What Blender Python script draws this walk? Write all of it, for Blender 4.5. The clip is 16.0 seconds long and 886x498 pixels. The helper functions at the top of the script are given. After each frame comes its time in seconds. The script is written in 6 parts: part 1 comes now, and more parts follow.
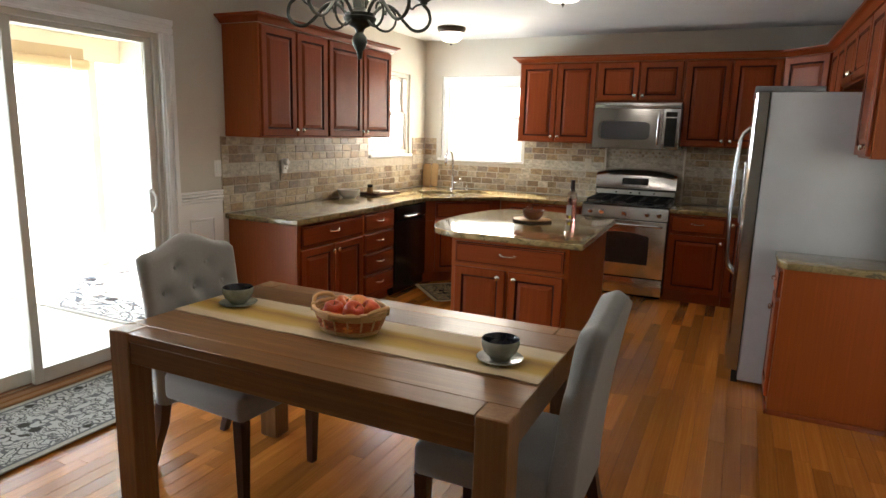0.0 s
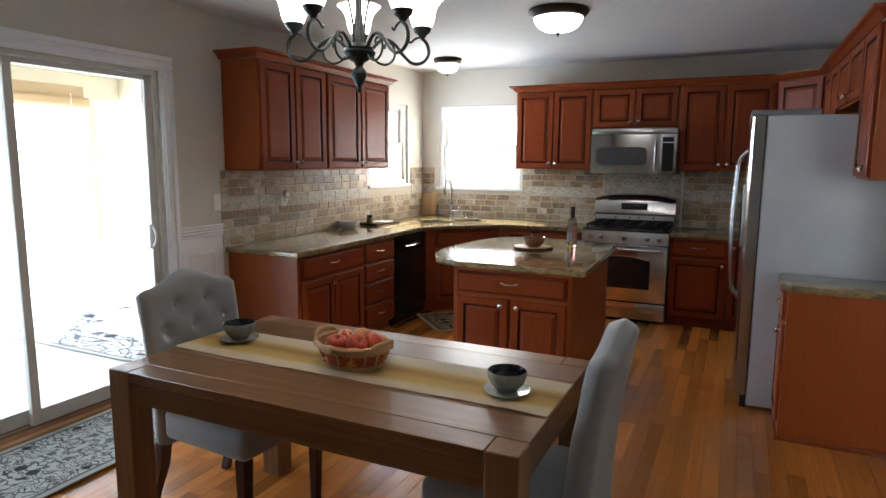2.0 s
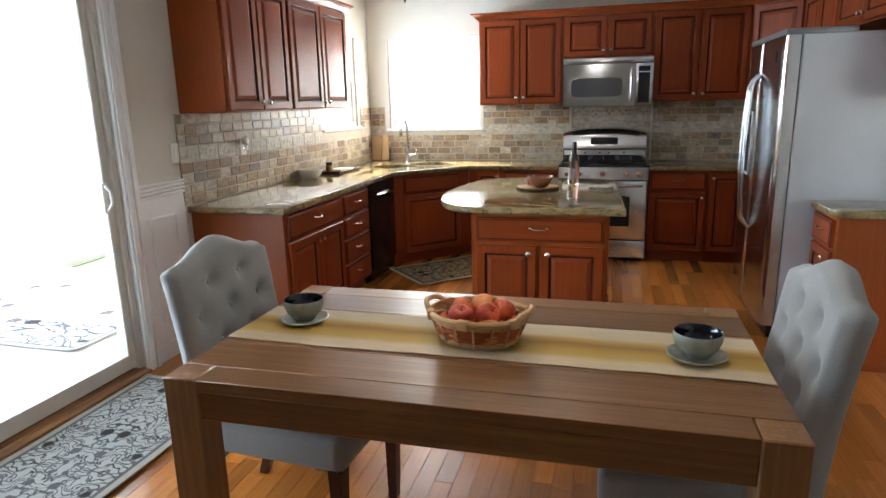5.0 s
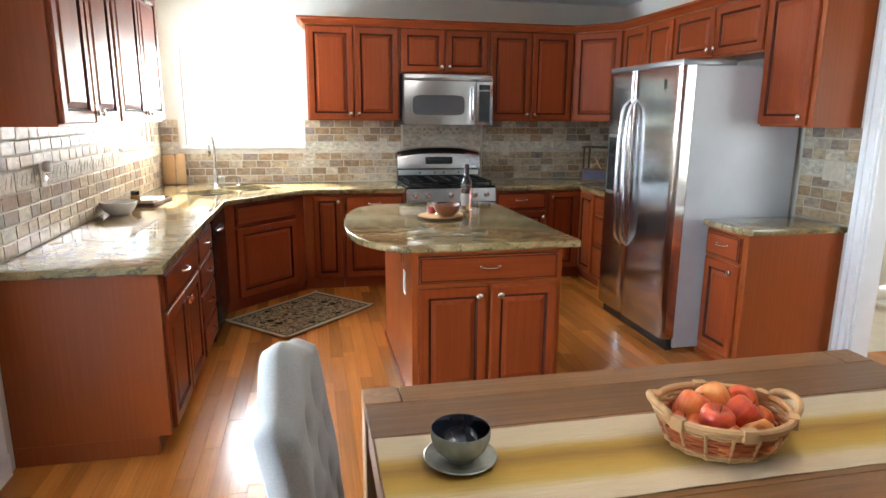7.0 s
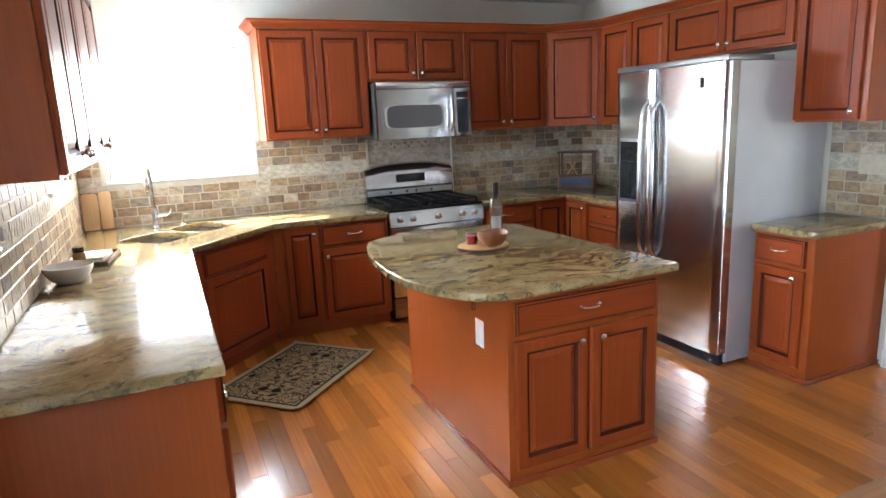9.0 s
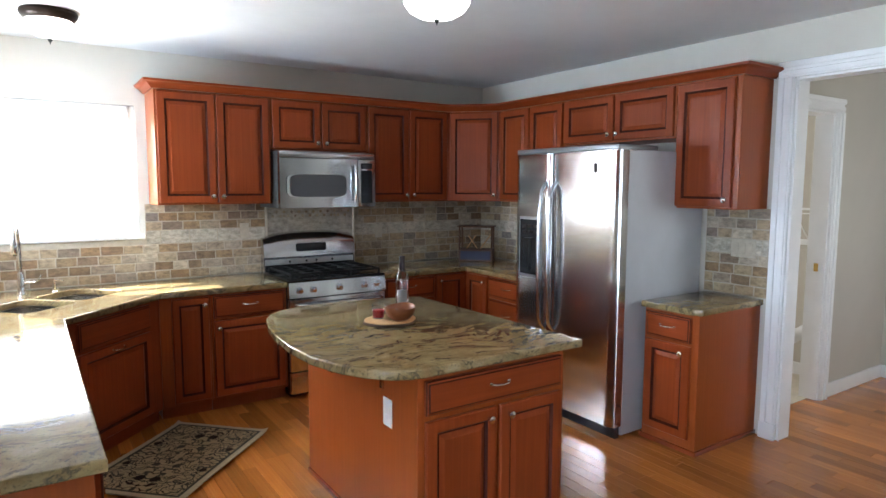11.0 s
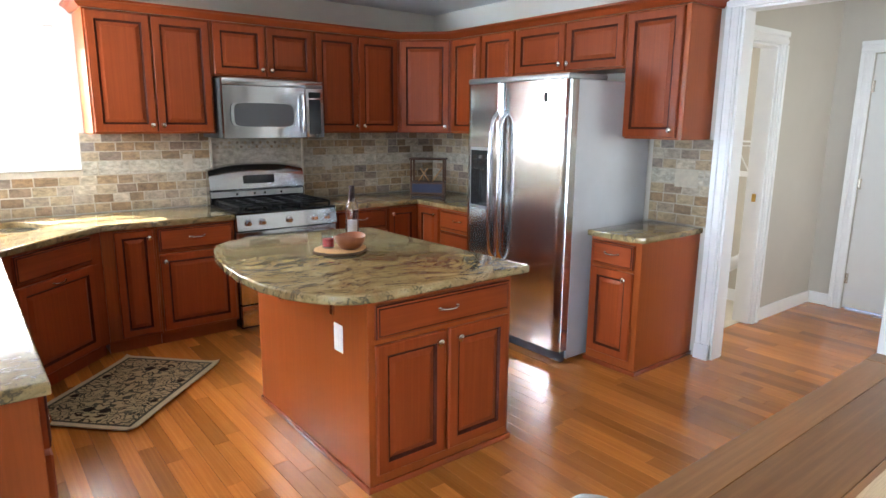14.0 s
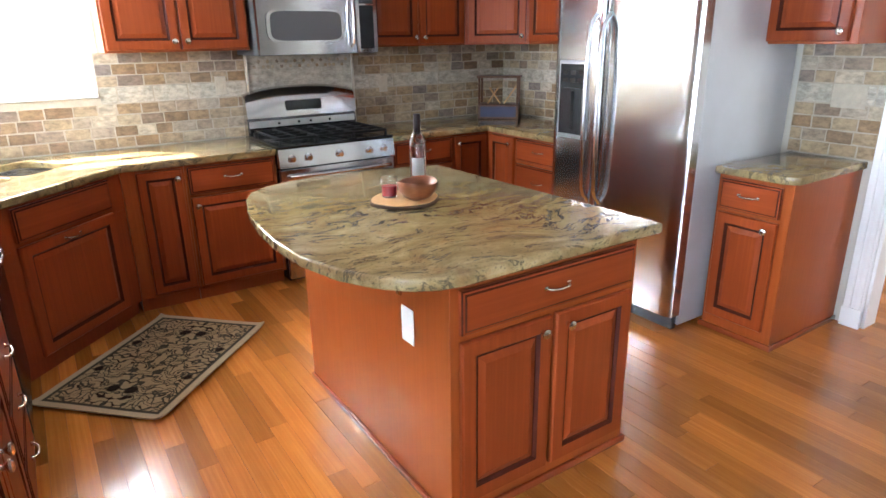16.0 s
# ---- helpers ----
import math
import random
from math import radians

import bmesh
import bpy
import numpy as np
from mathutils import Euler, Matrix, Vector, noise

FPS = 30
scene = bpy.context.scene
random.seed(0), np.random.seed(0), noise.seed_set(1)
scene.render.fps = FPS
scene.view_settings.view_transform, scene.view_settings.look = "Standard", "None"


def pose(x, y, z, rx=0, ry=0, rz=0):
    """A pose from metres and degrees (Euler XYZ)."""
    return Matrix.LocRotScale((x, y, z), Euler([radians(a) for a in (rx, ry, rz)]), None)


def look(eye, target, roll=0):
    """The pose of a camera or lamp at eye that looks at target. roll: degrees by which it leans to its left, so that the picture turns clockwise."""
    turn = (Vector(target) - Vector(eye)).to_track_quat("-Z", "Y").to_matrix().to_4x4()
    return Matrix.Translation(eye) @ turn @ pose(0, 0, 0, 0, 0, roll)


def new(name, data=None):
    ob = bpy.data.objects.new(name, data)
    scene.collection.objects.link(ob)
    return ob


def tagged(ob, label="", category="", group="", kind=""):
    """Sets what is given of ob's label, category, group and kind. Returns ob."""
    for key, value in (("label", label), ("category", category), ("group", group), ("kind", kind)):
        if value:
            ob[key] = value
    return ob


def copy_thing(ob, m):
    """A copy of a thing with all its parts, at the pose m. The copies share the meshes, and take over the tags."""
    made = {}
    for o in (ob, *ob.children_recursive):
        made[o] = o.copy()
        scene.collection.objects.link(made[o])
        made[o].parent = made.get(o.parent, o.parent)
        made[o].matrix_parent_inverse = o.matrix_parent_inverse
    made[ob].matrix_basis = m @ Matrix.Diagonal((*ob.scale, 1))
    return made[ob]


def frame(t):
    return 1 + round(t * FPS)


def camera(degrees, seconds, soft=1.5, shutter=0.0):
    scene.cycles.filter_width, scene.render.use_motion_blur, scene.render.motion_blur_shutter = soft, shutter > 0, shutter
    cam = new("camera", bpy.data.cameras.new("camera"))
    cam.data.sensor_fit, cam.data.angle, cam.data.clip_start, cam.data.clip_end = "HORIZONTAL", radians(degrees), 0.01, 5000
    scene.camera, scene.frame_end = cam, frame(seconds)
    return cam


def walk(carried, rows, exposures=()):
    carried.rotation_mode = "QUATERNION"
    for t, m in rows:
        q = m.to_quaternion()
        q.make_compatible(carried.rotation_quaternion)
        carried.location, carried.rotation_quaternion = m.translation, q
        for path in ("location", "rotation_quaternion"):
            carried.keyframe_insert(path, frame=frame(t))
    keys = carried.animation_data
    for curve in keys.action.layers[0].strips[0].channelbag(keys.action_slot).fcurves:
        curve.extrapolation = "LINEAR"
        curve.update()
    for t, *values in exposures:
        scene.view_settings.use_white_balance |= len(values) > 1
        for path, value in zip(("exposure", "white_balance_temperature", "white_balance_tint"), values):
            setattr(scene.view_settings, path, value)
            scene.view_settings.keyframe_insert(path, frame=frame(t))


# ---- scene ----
cam = camera(71.0, 16.0)
PATH = [
    (0, (-1.326, 1.172, 1.519), (-2.166, 2.948, 1.147), 1.6),
    (0.5, (-1.335, 1.178, 1.542), (-2.185, 2.973, 1.314), 1.2),
    (1, (-1.351, 1.177, 1.558), (-2.205, 2.979, 1.409), 1.0),
    (1.5, (-1.34, 1.181, 1.545), (-2.183, 2.983, 1.34), 0.5),
    (2, (-1.347, 1.183, 1.527), (-2.192, 2.973, 1.243), 0.4),
    (2.5, (-1.355, 1.187, 1.523), (-2.181, 2.976, 1.179), 0.7),
    (3, (-1.358, 1.168, 1.504), (-2.194, 2.943, 1.113), 0.8),
    (5.5, (-2.593, 1.422, 1.463), (-2.852, 3.348, 0.993), -0.8),
    (6, (-2.943, 1.525, 1.468), (-2.886, 3.468, 0.995), 0.4),
    (6.5, (-3.238, 1.675, 1.468), (-3.012, 3.606, 0.998), -1.4),
    (7, (-3.475, 1.925, 1.501), (-3.068, 3.837, 1.076), 0.4),
    (7.5, (-3.67, 2.165, 1.511), (-3.066, 4.021, 1.072), -0.1),
    (8, (-3.839, 2.443, 1.498), (-3.226, 4.305, 1.101), -2.0),
    (8.5, (-4.0, 2.652, 1.524), (-3.313, 4.494, 1.155), 0.1),
    (9, (-4.188, 2.781, 1.557), (-3.4, 4.572, 1.143), -2.5),
    (9.5, (-4.24, 2.833, 1.561), (-3.175, 4.485, 1.191), -0.5),
    (10, (-4.236, 2.861, 1.572), (-3.11, 4.486, 1.272), 0.4),
    (10.2, (-4.236, 2.865, 1.587), (-3.108, 4.5, 1.348), -0.0),
    (12.3, (-4.266, 2.837, 1.571), (-3.172, 4.501, 1.378), 0.3),
    (12.5, (-4.284, 2.849, 1.571), (-3.186, 4.505, 1.34), 0.5),
    (13, (-4.263, 2.84, 1.552), (-3.163, 4.483, 1.252), 0.3),
    (13.5, (-4.247, 2.831, 1.533), (-3.104, 4.433, 1.178), 0.2),
    (14, (-4.228, 2.831, 1.534), (-3.016, 4.371, 1.134), 0.5),
    (14.5, (-4.189, 2.874, 1.52), (-2.922, 4.352, 1.061), 0.8),
    (15, (-4.073, 3.041, 1.507), (-2.897, 4.586, 1.024), 0.8),
    (15.5, (-3.992, 3.277, 1.506), (-2.941, 4.888, 0.958), 0.4),
    (16, (-3.904, 3.525, 1.496), (-2.865, 5.107, 0.851), -0.9),
]
walk(cam, [(t, look(eye, target, roll)) for t, eye, target, roll in PATH], [(0, 2.3, 6750, 10), (1, 2.15, 6100, 10), (3, 2.1, 5800, 8), (5.5, 2.85, 5900, 8), (6.5, 3.15, 5950, 8), (7.5, 3.15, 5850, 10), (9, 3.1, 5800, 10), (10.2, 2.95, 5700, 10), (12.3, 2.28, 5650, 10), (13.5, 3.0, 5750, 10), (14.5, 3.25, 5850, 10), (15.5, 3.4, 5850, 12), (16, 3.5, 5800, 12)])

# ---- world, sun, large lights ----
world = bpy.data.worlds.new("sky")
scene.world = world
world.use_nodes = True
sky = world.node_tree.nodes.new("ShaderNodeTexSky")
sky.sky_type, sky.sun_disc = "NISHITA", False
sky.sun_elevation, sky.sun_rotation = radians(48.8), radians(-45)
world.node_tree.links.new(sky.outputs["Color"], world.node_tree.nodes["Background"].inputs["Color"])
world.node_tree.nodes["Background"].inputs["Strength"].default_value = 0.06
SUN_FROM = Vector((-0.62, 0.62, 1.0))
sun = new("sun", bpy.data.lights.new("sun", "SUN"))
sun.data.energy, sun.data.angle, sun.data.color = 5.0, radians(0.6), (1.0, 0.93, 0.80)
sun.matrix_world = look(SUN_FROM * 20, (0, 0, 0))


def area_light(name, eye, target, width, height, watts, colour):
    ob = new(name, bpy.data.lights.new(name, "AREA"))
    ob.data.shape, ob.data.size, ob.data.size_y = "RECTANGLE", width, height
    ob.data.energy, ob.data.color = watts, colour
    ob.matrix_world = look(eye, target)
    return ob


DAY = (0.78, 0.90, 1.0)
area_light("porch_daylight", (-8.6, 4.2, 1.0), (0, 4.2, 1.0), 10.4, 2.5, 155, DAY)
area_light("sink_window_daylight", (-4.07, 8.03, 1.68), (-4.07, 0, 1.2), 0.95, 0.88, 11.5, (1.0, 0.93, 0.80))
area_light("side_window_daylight", (-4.99, 7.06, 1.7), (0, 7.0, 1.3), 0.85, 0.85, 8.8, DAY)
# added fill lamp inside the utility room; that room has no window
area_light("utility_fill", (0.3, 7.7, 1.6), (0.3, 5, 1.2), 0.8, 1.0, 6.2, (1.0, 0.93, 0.82))
# added fill lamp that shines into the hall through an unseen opening
area_light("hall_fill", (0.65, 2.5, 1.45), (0.65, 5, 1.1), 1.1, 1.2, 3.2, (1.0, 0.95, 0.88))

# ---- materials ----
def node(nt, kind, props=(), **inputs):
    n = nt.nodes.new(kind)
    for k, v in props:
        setattr(n, k, v)
    for k, v in inputs.items():
        sock = n.inputs[k.replace("_", " ")] if k.replace("_", " ") in n.inputs else n.inputs[int(k[1:])]
        if isinstance(v, bpy.types.NodeSocket):
            nt.links.new(v, sock)
        else:
            sock.default_value = v
    return n


def material(name):
    m = bpy.data.materials.new(name)
    m.use_nodes = True
    return m, m.node_tree, m.node_tree.nodes["Principled BSDF"]


def coords(nt, scale=(1, 1, 1), jitter=False, space="Object"):
    c = node(nt, "ShaderNodeTexCoord").outputs[space]
    if jitter:
        r = node(nt, "ShaderNodeObjectInfo").outputs["Random"]
        s = node(nt, "ShaderNodeMath", (("operation", "MULTIPLY"),), i0=r, i1=37.0).outputs[0]
        v = node(nt, "ShaderNodeCombineXYZ", X=s, Y=s, Z=s).outputs[0]
        c = node(nt, "ShaderNodeVectorMath", (("operation", "ADD"),), i0=c, i1=v).outputs[0]
    return node(nt, "ShaderNodeMapping", Vector=c, Scale=scale).outputs[0]


def ramp(nt, fac, stops, mode="LINEAR"):
    r = node(nt, "ShaderNodeValToRGB", Fac=fac)
    e = r.color_ramp.elements
    r.color_ramp.interpolation = mode
    while len(e) < len(stops):
        e.new(0.5)
    for el, (p, c) in zip(e, stops):
        el.position, el.color = p, (*c, 1) if len(c) == 3 else c
    return r.outputs["Color"]


def grey(v):
    return (v, v, v)


def noise_tex(nt, vec, scale, detail=4.0, rough=0.55, distortion=0.0):
    return node(nt, "ShaderNodeTexNoise", Vector=vec, Scale=scale, Detail=detail, Roughness=rough, Distortion=distortion).outputs["Fac"]


def mix(nt, fac, a, b, blend="MIX"):
    n = node(nt, "ShaderNodeMixRGB", (("blend_type", blend),))
    for sock, v in ((n.inputs[0], fac), (n.inputs[1], a), (n.inputs[2], b)):
        if isinstance(v, bpy.types.NodeSocket):
            nt.links.new(v, sock)
        else:
            sock.default_value = (*v, 1) if isinstance(v, tuple) else v
    return n.outputs[0]


def bump(nt, bsdf, height, strength=0.2, distance=0.01):
    b = node(nt, "ShaderNodeBump", Height=height, Strength=strength, Distance=distance)
    nt.links.new(b.outputs[0], bsdf.inputs["Normal"])


def put(nt, bsdf, **kw):
    for k, v in kw.items():
        s = bsdf.inputs[k.replace("_", " ")]
        if isinstance(v, bpy.types.NodeSocket):
            nt.links.new(v, s)
        else:
            s.default_value = (*v, 1) if isinstance(v, tuple) and len(v) == 3 else v


def wood(name, light, mid, dark, stretch=(11, 11, 1.0), rough=0.3, coat=0.0, relief=0.06, fine=1.0, vary=0.0, island=False, spec=0.3, streaks=0.2):
    m, nt, b = material(name)
    v = coords(nt, tuple(q * (2.2 if q > 2 else 0.55) for q in stretch), True)
    g = noise_tex(nt, v, 3.4, 3, 0.5, 0.0)
    low = tuple(0.55 * d + 0.45 * q for d, q in zip(dark, mid))
    streak = noise_tex(nt, coords(nt, tuple(s * 6 * fine for s in stretch), True), 2.0, 3, 0.6)
    big = noise_tex(nt, coords(nt, (1, 1, 1), True), 1.6, 3)
    c = ramp(nt, g, ((0.15, low), (0.48, mid), (0.85, light)))
    c = mix(nt, streaks, c, ramp(nt, streak, ((0.2, dark), (0.8, light))))
    c = mix(nt, 0.4, c, ramp(nt, big, ((0.1, tuple(0.72 * q for q in mid)), (0.9, tuple(min(1, 1.28 * q) for q in mid)))))
    if vary:
        r = node(nt, "ShaderNodeNewGeometry").outputs["Random Per Island"] if island else node(nt, "ShaderNodeObjectInfo").outputs["Random"]
        c = mix(nt, 1.0, c, ramp(nt, r, ((0.0, grey(1 - vary)), (0.5, grey(1.0)), (1.0, (1 + vary, 1 + 0.9 * vary, 1 + 0.75 * vary)))), "MULTIPLY")
    ro = ramp(nt, noise_tex(nt, coords(nt, (1, 1, 1), True), 7, 4), ((0.1, grey(rough * 0.85)), (0.9, grey(rough * 1.2))))
    put(nt, b, Base_Color=c, Roughness=ro, Coat_Weight=coat, Coat_Roughness=0.15, Specular_IOR_Level=spec)
    bump(nt, b, streak, relief, 0.004)
    return m


def plain(name, colour, rough=0.5, metal=0.0, spots=0.08, scale=12.0, relief=0.0, coat=0.0, spec=0.5):
    m, nt, b = material(name)
    f = noise_tex(nt, coords(nt), scale, 5)
    c = ramp(nt, f, ((0.3, tuple(q * (1 - spots) for q in colour)), (0.7, tuple(min(1, q * (1 + spots)) for q in colour))))
    put(nt, b, Base_Color=c, Roughness=rough, Metallic=metal, Coat_Weight=coat, Specular_IOR_Level=spec)
    if relief:
        bump(nt, b, noise_tex(nt, coords(nt), scale * 25, 3), relief, 0.003)
    return m


def emitter(name, colour, strength):
    m, nt, b = material(name)
    put(nt, b, Base_Color=(0.85, 0.82, 0.76), Roughness=0.35, Emission_Color=colour, Emission_Strength=strength)
    return m


def glass_mat(name, colour=(1, 1, 1), rough=0.0):
    m, nt, b = material(name)
    put(nt, b, Base_Color=colour, Roughness=rough, Transmission_Weight=1.0, IOR=1.45)
    return m


CHERRY = wood("cherry_cabinet_wood", (0.310, 0.064, 0.014), (0.225, 0.043, 0.010), (0.140, 0.023, 0.006), rough=0.34, coat=0.0, vary=0.1, spec=0.18, streaks=0.12)
CHERRY_H = wood("cherry_wood_horizontal", (0.310, 0.064, 0.014), (0.225, 0.043, 0.010), (0.140, 0.023, 0.006), stretch=(1.0, 11, 11), rough=0.34, coat=0.0, vary=0.1, spec=0.18, streaks=0.12)
SHOE = wood("glossy_shoe_moulding", (0.30, 0.070, 0.022), (0.23, 0.048, 0.015), (0.15, 0.026, 0.009), stretch=(1.0, 1.0, 11), rough=0.14, coat=0.8, spec=0.5, streaks=0.1)
CHERRY_VENEER = wood("cherry_side_veneer", (0.345, 0.082, 0.015), (0.265, 0.059, 0.011), (0.185, 0.036, 0.007), rough=0.32, coat=0.0, vary=0.08, spec=0.3, streaks=0.12)
GLAZE = plain("dark_glaze", (0.055, 0.011, 0.006), 0.55, spots=0.3, spec=0.12)
OAK = wood("oak_floor_plank", (0.60, 0.245, 0.048), (0.41, 0.142, 0.024), (0.20, 0.057, 0.012), stretch=(13, 0.9, 13), rough=0.2, coat=0.25, relief=0.03, vary=0.34, spec=0.5)
OAK_FAR = wood("oak_floor_far", (0.60, 0.245, 0.048), (0.41, 0.142, 0.024), (0.20, 0.057, 0.012), stretch=(13, 0.9, 13), rough=0.2, coat=0.25, relief=0.03, vary=0.34, spec=0.5, island=True)
OAK_GAP = plain("plank_gap", (0.19, 0.062, 0.018), 0.7)
TABLE_WOOD = wood("walnut_table_wood", (0.37, 0.190, 0.076), (0.195, 0.092, 0.035), (0.055, 0.024, 0.011), stretch=(0.9, 9, 9), rough=0.30, coat=0.0, relief=0.1, vary=0.22)
TABLE_LEG = wood("walnut_table_leg_wood", (0.44, 0.235, 0.096), (0.25, 0.120, 0.047), (0.075, 0.034, 0.015), stretch=(9, 9, 0.9), rough=0.36, coat=0.0, relief=0.1, vary=0.15)
LEG_DARK = wood("espresso_leg_wood", (0.075, 0.022, 0.013), (0.045, 0.013, 0.008), (0.02, 0.006, 0.004), rough=0.3, coat=0.2)
WOVEN_WOOD = wood("light_turned_wood", (0.62, 0.40, 0.20), (0.52, 0.30, 0.13), (0.36, 0.18, 0.07), stretch=(5, 5, 5), rough=0.5)
BAMBOO = wood("bamboo_blind", (0.55, 0.40, 0.24), (0.46, 0.32, 0.18), (0.34, 0.22, 0.12), stretch=(3, 1, 40), rough=0.7)
WALL = plain("beige_wall_paint", (0.57, 0.54, 0.47), 0.75, spots=0.03, scale=3, relief=0.05)
# darker than WALL so the unseen south wall bounces less light
DINING_WALL = plain("bounce_cut_wall_paint", (0.40, 0.36, 0.30), 0.8, spots=0.03, scale=3, relief=0.05)
HALLWALL = plain("greige_hall_paint", (0.49, 0.455, 0.39), 0.75, spots=0.03, scale=3, relief=0.05)
CEIL = plain("ceiling_paint", (0.68, 0.685, 0.68), 0.85, spots=0.025, scale=5, relief=0.12)
TRIM = plain("white_trim_paint", (0.80, 0.80, 0.79), 0.35, spots=0.03, scale=6)
VINYL = plain("beige_vinyl_frame", (0.60, 0.57, 0.50), 0.4, spots=0.04, scale=8)
WHITE_PLASTIC = plain("white_plastic", (0.80, 0.79, 0.75), 0.3, spots=0.02)
BLACK = plain("black_enamel", (0.012, 0.012, 0.013), 0.22, spots=0.2)
BLACK_MATTE = plain("cast_iron", (0.012, 0.012, 0.012), 0.6, spots=0.3, relief=0.2, spec=0.2)
DARK_GLASS = plain("dark_appliance_glass", (0.02, 0.021, 0.022), 0.06, spots=0.1)
NICKEL = plain("brushed_nickel", (0.66, 0.62, 0.56), 0.22, 1.0, spots=0.08, scale=40)
CHROME = plain("chrome", (0.72, 0.73, 0.74), 0.1, 1.0, spots=0.03)
BRASS = plain("brass", (0.72, 0.48, 0.16), 0.25, 1.0)
IRON = plain("bronze_green_iron", (0.030, 0.036, 0.030), 0.42, 0.5, spots=0.5, scale=30, relief=0.15)
GLASS = glass_mat("clear_glass")


def steel():
    m, nt, b = material("brushed_steel")
    f = noise_tex(nt, coords(nt, (2, 2, 160)), 3.0, 4)
    big = noise_tex(nt, coords(nt), 2.5, 3)
    put(nt, b, Base_Color=ramp(nt, f, ((0.3, (0.58, 0.585, 0.60)), (0.7, (0.66, 0.665, 0.68)))), Metallic=1.0,
        Roughness=ramp(nt, big, ((0.3, grey(0.14)), (0.7, grey(0.175)))))
    return m


STEEL = steel()
STEEL_SIDE = plain("grey_steel_side", (0.52, 0.53, 0.55), 0.52, 0.35, spots=0.05, scale=5, relief=0.06)


def granite():
    m, nt, b = material("gold_green_granite")
    v = coords(nt)
    warp = node(nt, "ShaderNodeTexNoise", Vector=v, Scale=2.0, Detail=3.0).outputs["Color"]
    w = node(nt, "ShaderNodeVectorMath", (("operation", "MULTIPLY_ADD"),), i0=warp, i1=(0.5, 0.5, 0.5), i2=v).outputs[0]
    rot = node(nt, "ShaderNodeMapping", Vector=w, Rotation=(0, 0, 0.6), Scale=(1.0, 3.2, 3.2)).outputs[0]
    base = ramp(nt, noise_tex(nt, rot, 4.5, 7, 0.65), ((0.25, (0.105, 0.076, 0.036)), (0.42, (0.220, 0.158, 0.068)), (0.58, (0.315, 0.238, 0.112)), (0.78, (0.44, 0.355, 0.20))))
    vein = ramp(nt, noise_tex(nt, rot, 7.0, 5, 0.7), ((0.0, grey(0)), (0.54, grey(0)), (0.60, grey(1.0)), (0.655, grey(0))))
    c = mix(nt, vein, base, (0.062, 0.055, 0.035))
    rust = ramp(nt, noise_tex(nt, w, 5.0, 4), ((0.55, grey(0)), (0.8, grey(0.6))))
    c = mix(nt, rust, c, (0.33, 0.17, 0.06))
    sp = ramp(nt, noise_tex(nt, v, 110, 3, 0.7), ((0.32, grey(0.85)), (0.43, grey(0)), (0.6, grey(0)), (0.70, grey(0.4))))
    c = mix(nt, sp, c, (0.10, 0.085, 0.05))
    put(nt, b, Base_Color=c, Roughness=0.09, Coat_Weight=0.22, Coat_Roughness=0.03)
    return m


GRANITE = granite()


def tile_mat(name, stops):
    m, nt, b = material(name)
    r = node(nt, "ShaderNodeObjectInfo").outputs["Random"]
    c = ramp(nt, r, stops, "LINEAR")
    f = noise_tex(nt, coords(nt, (1, 1, 1.8), True), 22, 6, 0.65)
    c = mix(nt, 0.8, c, ramp(nt, f, ((0.32, grey(0.45)), (0.62, grey(1.2)))), "MULTIPLY")
    pits = noise_tex(nt, coords(nt, (1, 1, 1), True), 90, 3)
    put(nt, b, Base_Color=c, Roughness=0.4)
    bump(nt, b, mix(nt, 0.5, f, pits), 0.25, 0.004)
    return m


TILE = tile_mat("travertine_brick", ((0.0, (0.19, 0.115, 0.060)), (0.13, (0.33, 0.235, 0.130)), (0.27, (0.43, 0.345, 0.230)), (0.42, (0.26, 0.200, 0.145)), (0.55, (0.50, 0.425, 0.315)), (0.70, (0.40, 0.305, 0.180)), (0.84, (0.28, 0.172, 0.080)), (1.0, (0.22, 0.180, 0.150))))
BAND = tile_mat("pale_band_tile", ((0.0, (0.46, 0.42, 0.33)), (0.5, (0.52, 0.47, 0.38)), (1.0, (0.42, 0.37, 0.29))))
GROUT = plain("sand_grout", (0.44, 0.38, 0.29), 0.7, spots=0.1, scale=30)


def fabric(name, colour):
    m, nt, b = material(name)
    v = coords(nt)
    f = noise_tex(nt, v, 3.0, 4)
    w1 = node(nt, "ShaderNodeTexWave", Vector=v, Scale=130.0, Distortion=1.5).outputs["Fac"]
    n2 = noise_tex(nt, v, 260, 2)
    c = ramp(nt, f, ((0.3, tuple(q * 0.88 for q in colour)), (0.7, tuple(q * 1.08 for q in colour))))
    c = mix(nt, 0.25, c, ramp(nt, n2, ((0.3, tuple(q * 0.6 for q in colour)), (0.7, tuple(min(1, q * 1.3) for q in colour)))))
    put(nt, b, Base_Color=c, Roughness=0.95, Sheen_Weight=0.25)
    bump(nt, b, mix(nt, 0.5, w1, n2), 0.15, 0.002)
    return m


LINEN = fabric("grey_beige_linen", (0.30, 0.295, 0.285))

# ---- mesh helpers ----
def grow(bm, other, m=None):
    me = bpy.data.meshes.new("tmp")
    other.to_mesh(me)
    other.free()
    if m is not None:
        me.transform(m)
    bm.from_mesh(me)
    bpy.data.meshes.remove(me)
    return bm


def joined(*bms):
    bm = bmesh.new()
    for b in bms:
        grow(bm, b)
    return bm


def moved(b, m):
    return grow(bmesh.new(), b, m)


